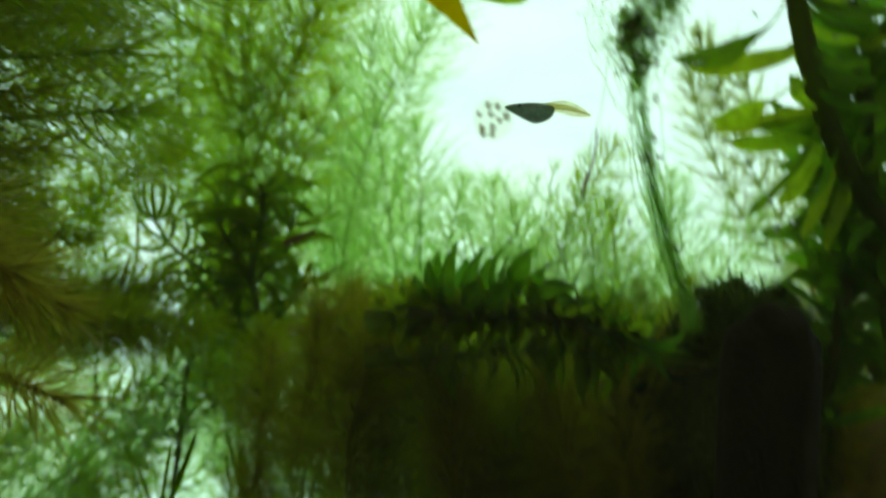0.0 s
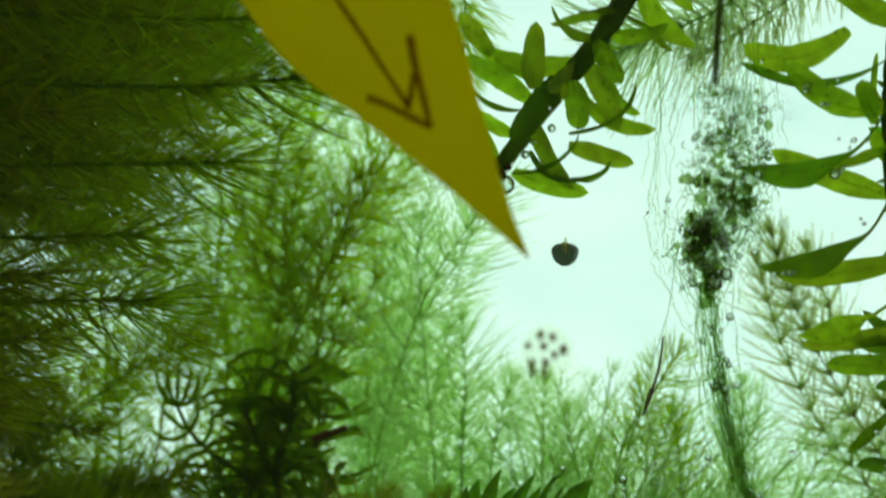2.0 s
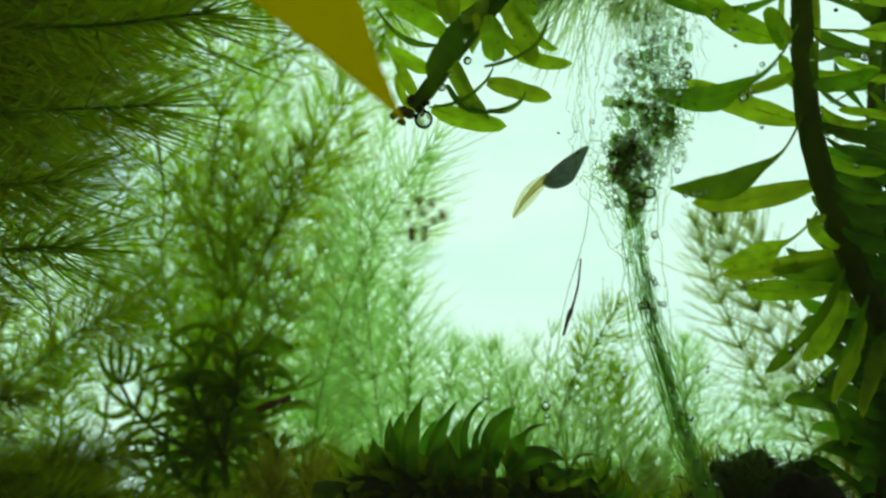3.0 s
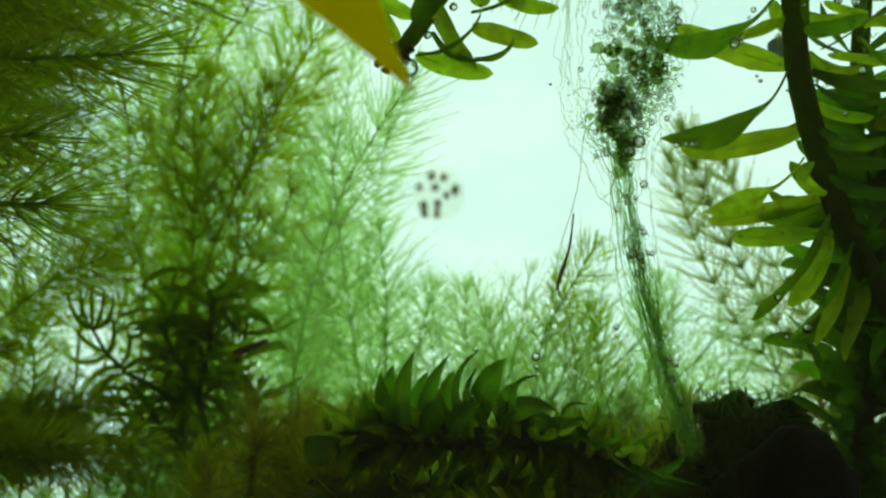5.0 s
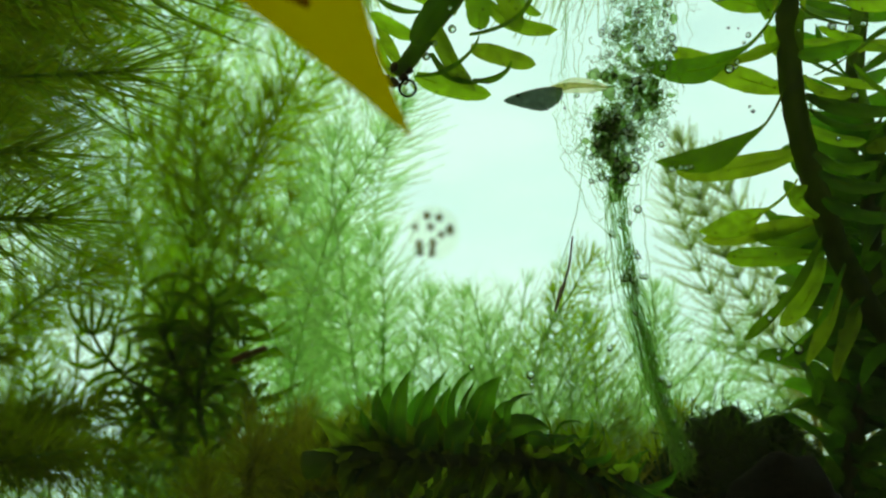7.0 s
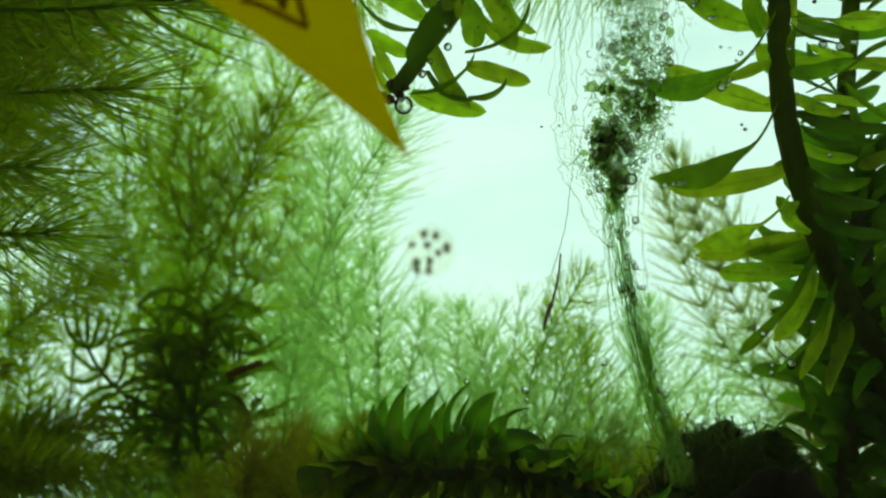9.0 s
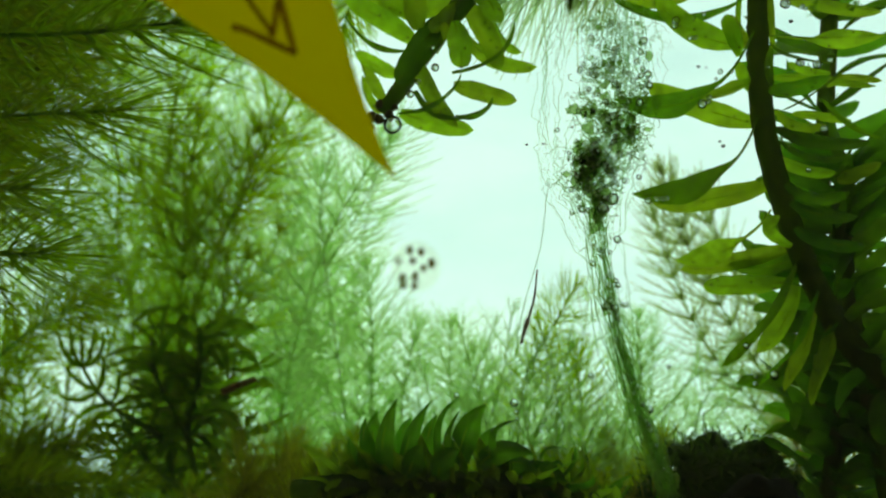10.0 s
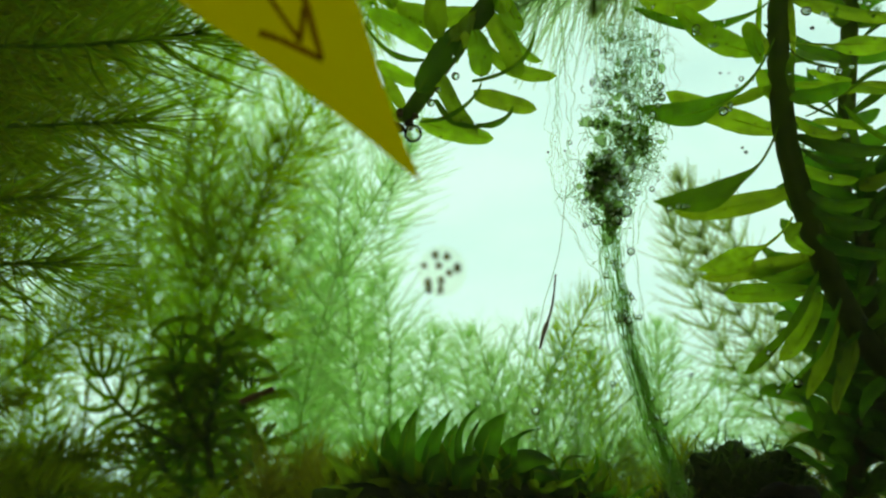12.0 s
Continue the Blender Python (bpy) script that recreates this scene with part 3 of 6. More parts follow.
leaf(weed, (0.0763, 0.1120, 0.0148), (0.0623, 0.1100, 0.0110), (0.0485, 0.1100, 0.0100), 0.0058, 8, 8)
leaf(weed, (0.0774, 0.1160, 0.0089), (0.0688, 0.1180, 0.0002), (0.0563, 0.1220, -0.0030), 0.0062, 80, -66, None, 0.2, True, True)
leaf(weed, (0.0833, 0.1200, 0.0002), (0.0706, 0.1220, -0.0032), (0.0576, 0.1240, -0.0051), 0.0050, 15, -10)
leaf(weed, (0.0815, 0.1180, -0.0081), (0.0707, 0.1180, -0.0089), (0.0617, 0.1180, -0.0090), 0.0054, 5, 5)
leaf(weed, (0.0865, 0.1210, -0.0011), (0.0786, 0.1220, -0.0043), (0.0687, 0.1240, -0.0035), 0.0062, 20, 10, M_WEED_FOLD)
leaf(weed, (0.0887, 0.1240, 0.0020), (0.0839, 0.1260, -0.0021), (0.0776, 0.1280, -0.0090), 0.0066, 20, 10, M_WEED_DEEP)
leaf(weed, (0.0833, 0.1140, -0.0030), (0.0746, 0.1100, -0.0178), (0.0634, 0.1080, -0.0271), 0.0066, 60, -15, M_WEED_FOLD)
leaf(weed, (0.0838, 0.1180, -0.0089), (0.0804, 0.1180, -0.0182), (0.0742, 0.1180, -0.0246), 0.0062, 15, 10)
leaf(weed, (0.0878, 0.1140, -0.0102), (0.0811, 0.1100, -0.0229), (0.0718, 0.1080, -0.0312), 0.0060, 55, 10, M_WEED_FOLD)
leaf(weed, (0.0879, 0.1180, -0.0142), (0.0851, 0.1180, -0.0248), (0.0806, 0.1180, -0.0338), 0.0060, 20, 20)
leaf(weed, (0.0920, 0.1160, -0.0181), (0.0893, 0.1160, -0.0272), (0.0856, 0.1140, -0.0367), 0.0062, 15, 25)
leaf(weed, (0.0742, 0.1060, 0.0581), (0.0850, 0.1040, 0.0544), (0.0976, 0.1020, 0.0519), 0.0046, 20, 5)
leaf(weed, (0.0732, 0.1040, 0.0474), (0.0829, 0.1020, 0.0463), (0.0973, 0.1000, 0.0461), 0.0048, 82, -70, None, 0.2, True, True)
leaf(weed, (0.0728, 0.1020, 0.0454), (0.0775, 0.1000, 0.0418), (0.0859, 0.0980, 0.0398), 0.0025, 50, 15, M_WEED_FOLD)
leaf(weed, (0.0892, 0.1100, 0.0399), (0.0837, 0.1080, 0.0399), (0.0780, 0.1060, 0.0415), 0.0023, 10, 10)
leaf(weed, (0.0733, 0.1040, 0.0355), (0.0780, 0.1020, 0.0352), (0.0852, 0.1000, 0.0373), 0.0048, 15, 20, M_WEED_FOLD)
leaf(weed, (0.0745, 0.0980, 0.0296), (0.0803, 0.0960, 0.0329), (0.0905, 0.0940, 0.0408), 0.0011, 60, 10, M_WEED_FOLD)
leaf(weed, (0.0963, 0.1000, 0.0234), (0.0883, 0.0980, 0.0263), (0.0820, 0.0960, 0.0316), 0.0016, 50, 10, M_WEED_FOLD)
leaf(weed, (0.0937, 0.1100, 0.0287), (0.0863, 0.1080, 0.0296), (0.0788, 0.1060, 0.0300), 0.0023, 10, 10)
leaf(weed, (0.0764, 0.1100, 0.0317), (0.0810, 0.1080, 0.0275), (0.0865, 0.1060, 0.0276), 0.0031, 15, 10)
leaf(weed, (0.0742, 0.1020, 0.0261), (0.0830, 0.1000, 0.0230), (0.0930, 0.0980, 0.0226), 0.0042, 20, 10, M_WEED_DEEP)
leaf(weed, (0.0767, 0.1140, 0.0399), (0.0863, 0.1120, 0.0391), (0.0995, 0.1100, 0.0369), 0.0031, 20, 10)
leaf(weed, (0.0904, 0.1160, 0.0381), (0.0948, 0.1140, 0.0397), (0.1017, 0.1120, 0.0385), 0.0027, 15, 5)
leaf(weed, (0.0771, 0.1100, 0.0208), (0.0821, 0.1080, 0.0177), (0.0888, 0.1060, 0.0167), 0.0036, 15, 10)
leaf(weed, (0.0776, 0.1080, 0.0154), (0.0838, 0.1060, 0.0111), (0.0910, 0.1040, 0.0122), 0.0038, 25, 10, M_WEED_FOLD)
leaf(weed, (0.0781, 0.1040, 0.0100), (0.0835, 0.1020, 0.0071), (0.0912, 0.1000, 0.0065), 0.0040, 20, 10, M_WEED_DEEP)
leaf(weed, (0.0765, 0.1060, 0.0239), (0.0832, 0.1040, 0.0200), (0.0910, 0.1020, 0.0203), 0.0031, 40, 10, M_WEED_DEEP)
leaf(weed, (0.0797, 0.1060, 0.0044), (0.0853, 0.1040, 0.0012), (0.0937, 0.1020, 0.0001), 0.0042, 25, 10, M_WEED_DEEP)
leaf(weed, (0.0926, 0.1160, 0.0162), (0.0957, 0.1140, 0.0170), (0.1013, 0.1120, 0.0196), 0.0038, 10, 10)
leaf(weed, (0.0666, 0.1030, 0.0424), (0.0646, 0.1010, 0.0468), (0.0622, 0.0990, 0.0505), 0.0038, 12, 5)
leaf(weed, (0.0754, 0.1080, 0.0451), (0.0746, 0.1060, 0.0510), (0.0736, 0.1040, 0.0579), 0.0018, 5, 5)
leaf(weed, (0.0681, 0.1080, 0.0452), (0.0671, 0.1060, 0.0511), (0.0671, 0.1040, 0.0582), 0.0015, 5, 5)
leaf(weed, (0.0716, 0.1080, 0.0348), (0.0682, 0.1060, 0.0382), (0.0669, 0.1040, 0.0414), 0.0031, 20, 10)
leaf(weed, (0.0737, 0.1030, 0.0357), (0.0724, 0.1010, 0.0397), (0.0725, 0.0990, 0.0432), 0.0021, 10, 5, M_WEED_FOLD)
leaf(weed, (0.0793, 0.1080, 0.0001), (0.0737, 0.1060, 0.0038), (0.0756, 0.1040, 0.0069), 0.0033, 20, 10)
leaf(weed, (0.0718, 0.1060, 0.0652), (0.0639, 0.1040, 0.0685), (0.0535, 0.1020, 0.0756), 0.0066, 35, 20)
leaf(weed, (0.0727, 0.1060, 0.0717), (0.0616, 0.1040, 0.0815), (0.0524, 0.1020, 0.0834), 0.0066, 45, -40)
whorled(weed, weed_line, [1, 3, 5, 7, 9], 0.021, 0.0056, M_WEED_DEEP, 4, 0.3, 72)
whorled(weed, weed_line, [51, 54, 57, 59], 0.021, 0.0066, M_WEED, 4, 0.3, 75)

scraps = []
for c in ((0.0862, 0.1020, 0.0420), (0.0827, 0.1020, 0.0529), (0.0782, 0.1020, 0.0238), (0.0851, 0.1020, 0.0329), (0.0758, 0.1020, 0.0242), (0.0916, 0.1020, 0.0535)):
    for i in range(40):
        steps = rng.normal(0, 1, (6, 3))
        scraps.append(vec(c) + rng.normal(0, 0.0006, 3) + np.cumsum(steps, axis=0) * 0.00022)
sv, sq = ribbons(np.array(scraps), np.full((len(scraps), 6), 0.00008))
mesh_from("algae_scraps", sv, sq, M_ALGAE_DENSE, weed, "brownish scraps of algae on the leaf edges", "stuff")

# second stem behind it, towards the glass's side
weed_b = thing("waterweed", (0.1204, 0.1500, -0.0657), "waterweed stem with leaves tinted dark olive-green for shade", "waterweed", "waterweeds")
line_b = spline([(0.1172, 0.1500, -0.0805), (0.1023, 0.1480, -0.0537), (0.0962, 0.1460, -0.0210), (0.0994, 0.1450, 0.0161), (0.1015, 0.1450, 0.0535), (0.1038, 0.1450, 0.0990)], 50)
stem_mesh("stem", line_b, 0.0026, 0.0022, M_WEED_STEM, weed_b, 10, "", 0.05)
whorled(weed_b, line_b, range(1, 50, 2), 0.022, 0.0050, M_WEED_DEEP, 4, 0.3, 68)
weed_d = thing("waterweed", (0.1148, 0.1350, -0.0764), "waterweed stem with leaves tinted dark olive-green for shade", "waterweed", "waterweeds")
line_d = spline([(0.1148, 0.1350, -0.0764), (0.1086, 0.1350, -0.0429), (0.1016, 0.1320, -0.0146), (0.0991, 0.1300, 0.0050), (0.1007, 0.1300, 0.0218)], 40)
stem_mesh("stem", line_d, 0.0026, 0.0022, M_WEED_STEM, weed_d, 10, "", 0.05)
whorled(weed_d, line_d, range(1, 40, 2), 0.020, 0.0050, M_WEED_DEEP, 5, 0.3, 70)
weed_c = thing("waterweed", (0.0943, 0.1400, -0.0951), "waterweed shoot growing out of the mulm, tinted dark for shade", "waterweed", "waterweeds")
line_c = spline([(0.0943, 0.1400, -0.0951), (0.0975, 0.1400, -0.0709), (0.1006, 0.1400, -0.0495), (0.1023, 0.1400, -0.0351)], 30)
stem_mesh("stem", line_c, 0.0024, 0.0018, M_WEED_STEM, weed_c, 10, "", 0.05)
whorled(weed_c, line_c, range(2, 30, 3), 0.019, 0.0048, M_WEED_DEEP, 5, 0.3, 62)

# ---------------------------------------------------------------- waterweed branch hanging from above
twig_weed = thing("waterweed", (0.0082, 0.1080, 0.0616), "green waterweed branch hanging down, cut end with a bubble", "waterweed", "waterweeds")
line_t = spline([(0.0344, 0.1080, 0.1022), (0.0187, 0.1080, 0.0786), (0.0082, 0.1080, 0.0609), (-0.0020, 0.1075, 0.0471), (-0.0103, 0.1070, 0.0350), (-0.0136, 0.1070, 0.0306)], 40)
stem_mesh("stem", line_t, 0.0030, 0.0017, M_WEED_STEM, twig_weed, 12, "dark stem with a torn end", 0.06)
for k, (p, r) in enumerate((((-0.0176, 0.1045, 0.0285), 0.0010), ((-0.0159, 0.1045, 0.0293), 0.0013), ((-0.0141, 0.1050, 0.0288), 0.0011), ((-0.0159, 0.1050, 0.0272), 0.0009), ((-0.0138, 0.1065, 0.0321), 0.0013), ((-0.0123, 0.1065, 0.0305), 0.0012), ((-0.0107, 0.1060, 0.0317), 0.0009))):
    scrap = ball(p, r, 10)
    for v in scrap.verts:
        v.co += Vector(noise.noise_vector(v.co * 900 + Vector((k, 0, 0)))) * 0.0005
    part("torn_scrap", scrap, M_MULM, twig_weed, "dark brown rotten scrap")
leaf(twig_weed, (-0.0059, 0.1080, 0.0470), (-0.0132, 0.1060, 0.0518), (-0.0218, 0.1050, 0.0561), 0.0052, 5, 10)
leaf(twig_weed, (-0.0005, 0.1035, 0.0515), (-0.0048, 0.1015, 0.0437), (-0.0099, 0.1015, 0.0361), 0.0064, 10, 5, M_WEED_DEEP)
leaf(twig_weed, (-0.0036, 0.1090, 0.0534), (-0.0102, 0.1100, 0.0558), (-0.0187, 0.1120, 0.0602), 0.0048, 12, 10)
leaf(twig_weed, (-0.0052, 0.1030, 0.0486), (-0.0060, 0.1000, 0.0542), (-0.0054, 0.0980, 0.0624), 0.0062, 15, 10)
leaf(twig_weed, (-0.0082, 0.1040, 0.0440), (-0.0160, 0.1020, 0.0451), (-0.0222, 0.1000, 0.0521), 0.0030, 70, 10, M_WEED_FOLD)
leaf(twig_weed, (-0.0098, 0.1080, 0.0396), (-0.0147, 0.1080, 0.0414), (-0.0200, 0.1080, 0.0450), 0.0040, 15, 15)
leaf(twig_weed, (-0.0124, 0.1080, 0.0323), (-0.0165, 0.1100, 0.0385), (-0.0194, 0.1120, 0.0454), 0.0038, 35, 10)
leaf(twig_weed, (-0.0138, 0.1120, 0.0320), (-0.0172, 0.1140, 0.0346), (-0.0193, 0.1160, 0.0412), 0.0036, 40, 10)
leaf(twig_weed, (0.0028, 0.1040, 0.0511), (0.0043, 0.1020, 0.0454), (0.0046, 0.1010, 0.0395), 0.0062, 8, 5)
leaf(twig_weed, (0.0079, 0.1040, 0.0603), (0.0107, 0.1020, 0.0552), (0.0134, 0.1010, 0.0496), 0.0056, 20, 5)
leaf(twig_weed, (0.0045, 0.1100, 0.0513), (0.0115, 0.1110, 0.0441), (0.0222, 0.1120, 0.0421), 0.0046, 45, -45)
leaf(twig_weed, (0.0025, 0.1020, 0.0390), (0.0121, 0.0990, 0.0421), (0.0162, 0.0970, 0.0490), 0.0034, 55, 20, M_WEED_FOLD)
leaf(twig_weed, (-0.0047, 0.1040, 0.0413), (-0.0018, 0.1020, 0.0342), (0.0038, 0.1000, 0.0262), 0.0052, 20, 20)
leaf(twig_weed, (-0.0094, 0.1020, 0.0299), (-0.0004, 0.0990, 0.0321), (0.0046, 0.0970, 0.0379), 0.0032, 55, 15, M_WEED_FOLD)
leaf(twig_weed, (0.0027, 0.1120, 0.0380), (0.0096, 0.1130, 0.0365), (0.0175, 0.1130, 0.0343), 0.0050, 5, 5)
leaf(twig_weed, (-0.0095, 0.1080, 0.0310), (-0.0022, 0.1080, 0.0286), (0.0074, 0.1080, 0.0267), 0.0052, 8, -6)
leaf(twig_weed, (-0.0056, 0.1030, 0.0350), (-0.0005, 0.1010, 0.0297), (0.0058, 0.1000, 0.0285), 0.0042, 50, 20, M_WEED_FOLD)
leaf(twig_weed, (0.0033, 0.1010, 0.0289), (0.0086, 0.1000, 0.0295), (0.0115, 0.0990, 0.0328), 0.0026, 35, 25, M_WEED_FOLD)
leaf(twig_weed, (-0.0155, 0.1100, 0.0585), (-0.0197, 0.1120, 0.0632), (-0.0239, 0.1130, 0.0690), 0.0050, 20, 10)
leaf(twig_weed, (0.0108, 0.1080, 0.0642), (0.0159, 0.1060, 0.0621), (0.0236, 0.1050, 0.0643), 0.0056, 25, 10)
whorled(twig_weed, line_t, [3, 6, 9, 12, 15, 18], 0.019, 0.0056, M_WEED, 4, 0.3, 70)

# ---------------------------------------------------------------- waterweed crown lying low in front
crown = thing("waterweed", (-0.0218, 0.1000, -0.0534), "dark green waterweed crown with curved upright leaves", "waterweed", "waterweeds")
line_k = spline([(-0.0322, 0.1020, -0.0552), (-0.0169, 0.1000, -0.0521), (-0.0021, 0.1020, -0.0522), (0.0130, 0.1060, -0.0534), (0.0287, 0.1120, -0.0568), (0.0425, 0.1180, -0.0633)], 40)
stem_mesh("stem", line_k, 0.0030, 0.0020, M_WEED_STEM, crown, 10, "", 0.05)
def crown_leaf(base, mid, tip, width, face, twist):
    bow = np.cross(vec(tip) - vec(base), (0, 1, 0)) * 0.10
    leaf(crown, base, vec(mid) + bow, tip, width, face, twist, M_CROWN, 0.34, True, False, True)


crown_leaf((-0.0119, 0.0980, -0.0502), (-0.0103, 0.0960, -0.0415), (-0.0088, 0.0940, -0.0327), 0.0045, 12, 10)
crown_leaf((-0.0081, 0.0990, -0.0494), (-0.0046, 0.0970, -0.0414), (-0.0016, 0.0950, -0.0333), 0.0038, 18, 14)
crown_leaf((-0.0009, 0.1000, -0.0476), (0.0010, 0.0980, -0.0383), (0.0048, 0.0960, -0.0328), 0.0029, 50, 20)
crown_leaf((0.0013, 0.1040, -0.0475), (0.0025, 0.1020, -0.0415), (0.0047, 0.1000, -0.0359), 0.0026, 45, 20)
crown_leaf((0.0041, 0.1030, -0.0485), (0.0073, 0.1010, -0.0408), (0.0102, 0.0990, -0.0347), 0.0060, 10, 10)
crown_leaf((0.0111, 0.1020, -0.0470), (0.0125, 0.1000, -0.0407), (0.0172, 0.0980, -0.0381), 0.0029, 55, 18)
crown_leaf((0.0083, 0.1030, -0.0489), (0.0146, 0.1010, -0.0461), (0.0207, 0.0990, -0.0456), 0.0052, 15, 10)
crown_leaf((0.0219, 0.1080, -0.0506), (0.0243, 0.1060, -0.0460), (0.0293, 0.1040, -0.0458), 0.0012, 55, 10)
crown_leaf((0.0227, 0.1090, -0.0520), (0.0267, 0.1070, -0.0491), (0.0289, 0.1050, -0.0536), 0.0014, 55, 10)
crown_leaf((0.0193, 0.1110, -0.0540), (0.0248, 0.1090, -0.0519), (0.0283, 0.1070, -0.0533), 0.0050, 15, 10)
crown_leaf((0.0288, 0.1120, -0.0579), (0.0323, 0.1100, -0.0553), (0.0366, 0.1080, -0.0573), 0.0017, 50, 10)
crown_leaf((0.0245, 0.1130, -0.0582), (0.0306, 0.1110, -0.0580), (0.0347, 0.1090, -0.0615), 0.0048, 20, 10)
crown_leaf((-0.0132, 0.1020, -0.0513), (-0.0177, 0.1000, -0.0468), (-0.0197, 0.0980, -0.0417), 0.0055, 25, 10)
crown_leaf((-0.0131, 0.1040, -0.0503), (-0.0154, 0.1020, -0.0443), (-0.0163, 0.1000, -0.0377), 0.0048, 15, 10)
crown_leaf((-0.0121, 0.1060, -0.0504), (-0.0137, 0.1040, -0.0429), (-0.0139, 0.1020, -0.0365), 0.0050, 10, 8)
crown_leaf((-0.0086, 0.1060, -0.0509), (-0.0076, 0.1040, -0.0441), (-0.0064, 0.1020, -0.0379), 0.0048, 8, 8)
crown_leaf((-0.0024, 0.1060, -0.0498), (-0.0017, 0.1040, -0.0438), (-0.0008, 0.1020, -0.0374), 0.0050, 8, 8)
crown_leaf((-0.0139, 0.1040, -0.0533), (-0.0198, 0.1020, -0.0501), (-0.0246, 0.1000, -0.0489), 0.0052, 25, 10)
crown_leaf((0.0118, 0.1080, -0.0511), (0.0166, 0.1060, -0.0495), (0.0219, 0.1040, -0.0502), 0.0052, 20, 8)
crown_leaf((0.0155, 0.1100, -0.0538), (0.0198, 0.1080, -0.0506), (0.0239, 0.1060, -0.0486), 0.0036, 35, 10)
crown_leaf((0.0050, 0.1080, -0.0491), (0.0056, 0.1060, -0.0431), (0.0058, 0.1040, -0.0379), 0.0048, 12, 8)
crown_leaf((0.0093, 0.1090, -0.0492), (0.0109, 0.1070, -0.0445), (0.0123, 0.1050, -0.0407), 0.0043, 15, 8)
crown_leaf((-0.0067, 0.0960, -0.0503), (-0.0048, 0.0940, -0.0464), (-0.0035, 0.0920, -0.0422), 0.0052, 10, 8)
crown_leaf((-0.0002, 0.0960, -0.0509), (0.0016, 0.0940, -0.0464), (0.0045, 0.0920, -0.0433), 0.0055, 15, 8)
crown_leaf((-0.0135, 0.1000, -0.0543), (-0.0181, 0.0980, -0.0550), (-0.0220, 0.0960, -0.0579), 0.0048, 20, 10)
crown_leaf((0.0309, 0.1140, -0.0603), (0.0357, 0.1120, -0.0594), (0.0391, 0.1100, -0.0636), 0.0017, 50, 10)
# Under-whorls borrow the pondweed's dark green as shade among the dense leaves.
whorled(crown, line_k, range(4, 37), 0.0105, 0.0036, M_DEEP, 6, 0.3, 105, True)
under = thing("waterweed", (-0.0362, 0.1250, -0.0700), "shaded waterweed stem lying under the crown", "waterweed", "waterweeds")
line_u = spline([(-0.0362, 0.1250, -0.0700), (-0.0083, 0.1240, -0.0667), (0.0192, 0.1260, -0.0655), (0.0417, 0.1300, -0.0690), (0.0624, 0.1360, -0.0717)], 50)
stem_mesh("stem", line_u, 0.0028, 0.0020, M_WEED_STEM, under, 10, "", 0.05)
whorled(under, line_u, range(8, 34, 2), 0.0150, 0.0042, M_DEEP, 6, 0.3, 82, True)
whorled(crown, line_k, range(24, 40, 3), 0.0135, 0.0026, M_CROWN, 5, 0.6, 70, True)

# ---------------------------------------------------------------- stone under the algae
stone_bm = bmesh.new()
bmesh.ops.create_icosphere(stone_bm, subdivisions=5, radius=1)
for v in stone_bm.verts:
    n = v.co.normalized()
    k = 0.97 + 0.16 * noise.noise(n * 1.7) + 0.06 * noise.noise(n * 4.5) + 0.035 * noise.noise(n * 11) + 0.02 * noise.noise(n * 30)
    v.co = Vector((n.x * 0.033 * k, n.y * 0.024 * k, n.z * 0.046 * k))
bmesh.ops.translate(stone_bm, vec=Vector((0.0715, 0.1500, -0.0968)), verts=stone_bm.verts)
stone = thing("stone", (0.0715, 0.1500, -0.1400), "dark rounded stone overgrown with algae", "stone")
stone_verts = [vec(v.co) for v in stone_bm.verts]
part("stone_body", stone_bm, M_MOUND, stone)
for k in range(60):
    p = max((stone_verts[rng.integers(0, len(stone_verts))] for _ in range(3)), key=lambda q: q[2] - 0.6 * q[1])
    lump = ball((0, 0, 0), rng.uniform(0.0018, 0.0042), 14, rng.uniform(0.5, 0.8))
    for v in lump.verts:
        v.co *= 1 + 0.5 * noise.noise(v.co * 420 + Vector((k * 3.1, 0, 0)))
    bmesh.ops.translate(lump, vec=Vector(p), verts=lump.verts)
    part("algae_lump", lump, M_MOUND, stone, "dark green cushion of algae")
fuzz = []
for i in range(9000):
    p = stone_verts[rng.integers(0, len(stone_verts))]
    d = rng.normal(0, 1, 3) * 0.9 + np.array([0, -0.3, 0.3])
    d2 = rng.normal(0, 0.5, 3)
    fuzz.append([p + (d * s_ + d2 * s_ * s_) * 0.0026 for s_ in np.linspace(0, 1, 5)])
fuzz = np.array(fuzz)
fv, fq = ribbons(fuzz, np.full(fuzz.shape[:2], 0.00016))
mesh_from("algae_fuzz", fv, fq, M_MOSS_GREEN, stone, "dark green algae fuzz", "stuff")

# dark lump close behind the glass; its root form and long footing are made up
stub = thing("dark_lump", (0.0565, 0.0560, GZ0 + 0.028), "dark rounded lump close behind the glass, on an added footing", "root")
stub_bm = bmesh.new()
bmesh.ops.create_icosphere(stub_bm, subdivisions=4, radius=1)
for v in stub_bm.verts:
    n = v.co.normalized()
    k = 1 + 0.12 * noise.noise(n * 2.1) + 0.06 * noise.noise(n * 6)
    tall = 0.012 if n.z > 0 else 0.26
    v.co = Vector((0.0565 + n.x * 0.0098 * k, 0.0560 + n.y * 0.0090 * k, -0.0530 + n.z * tall * k))
part("wood", stub_bm, M_STUB, stub)

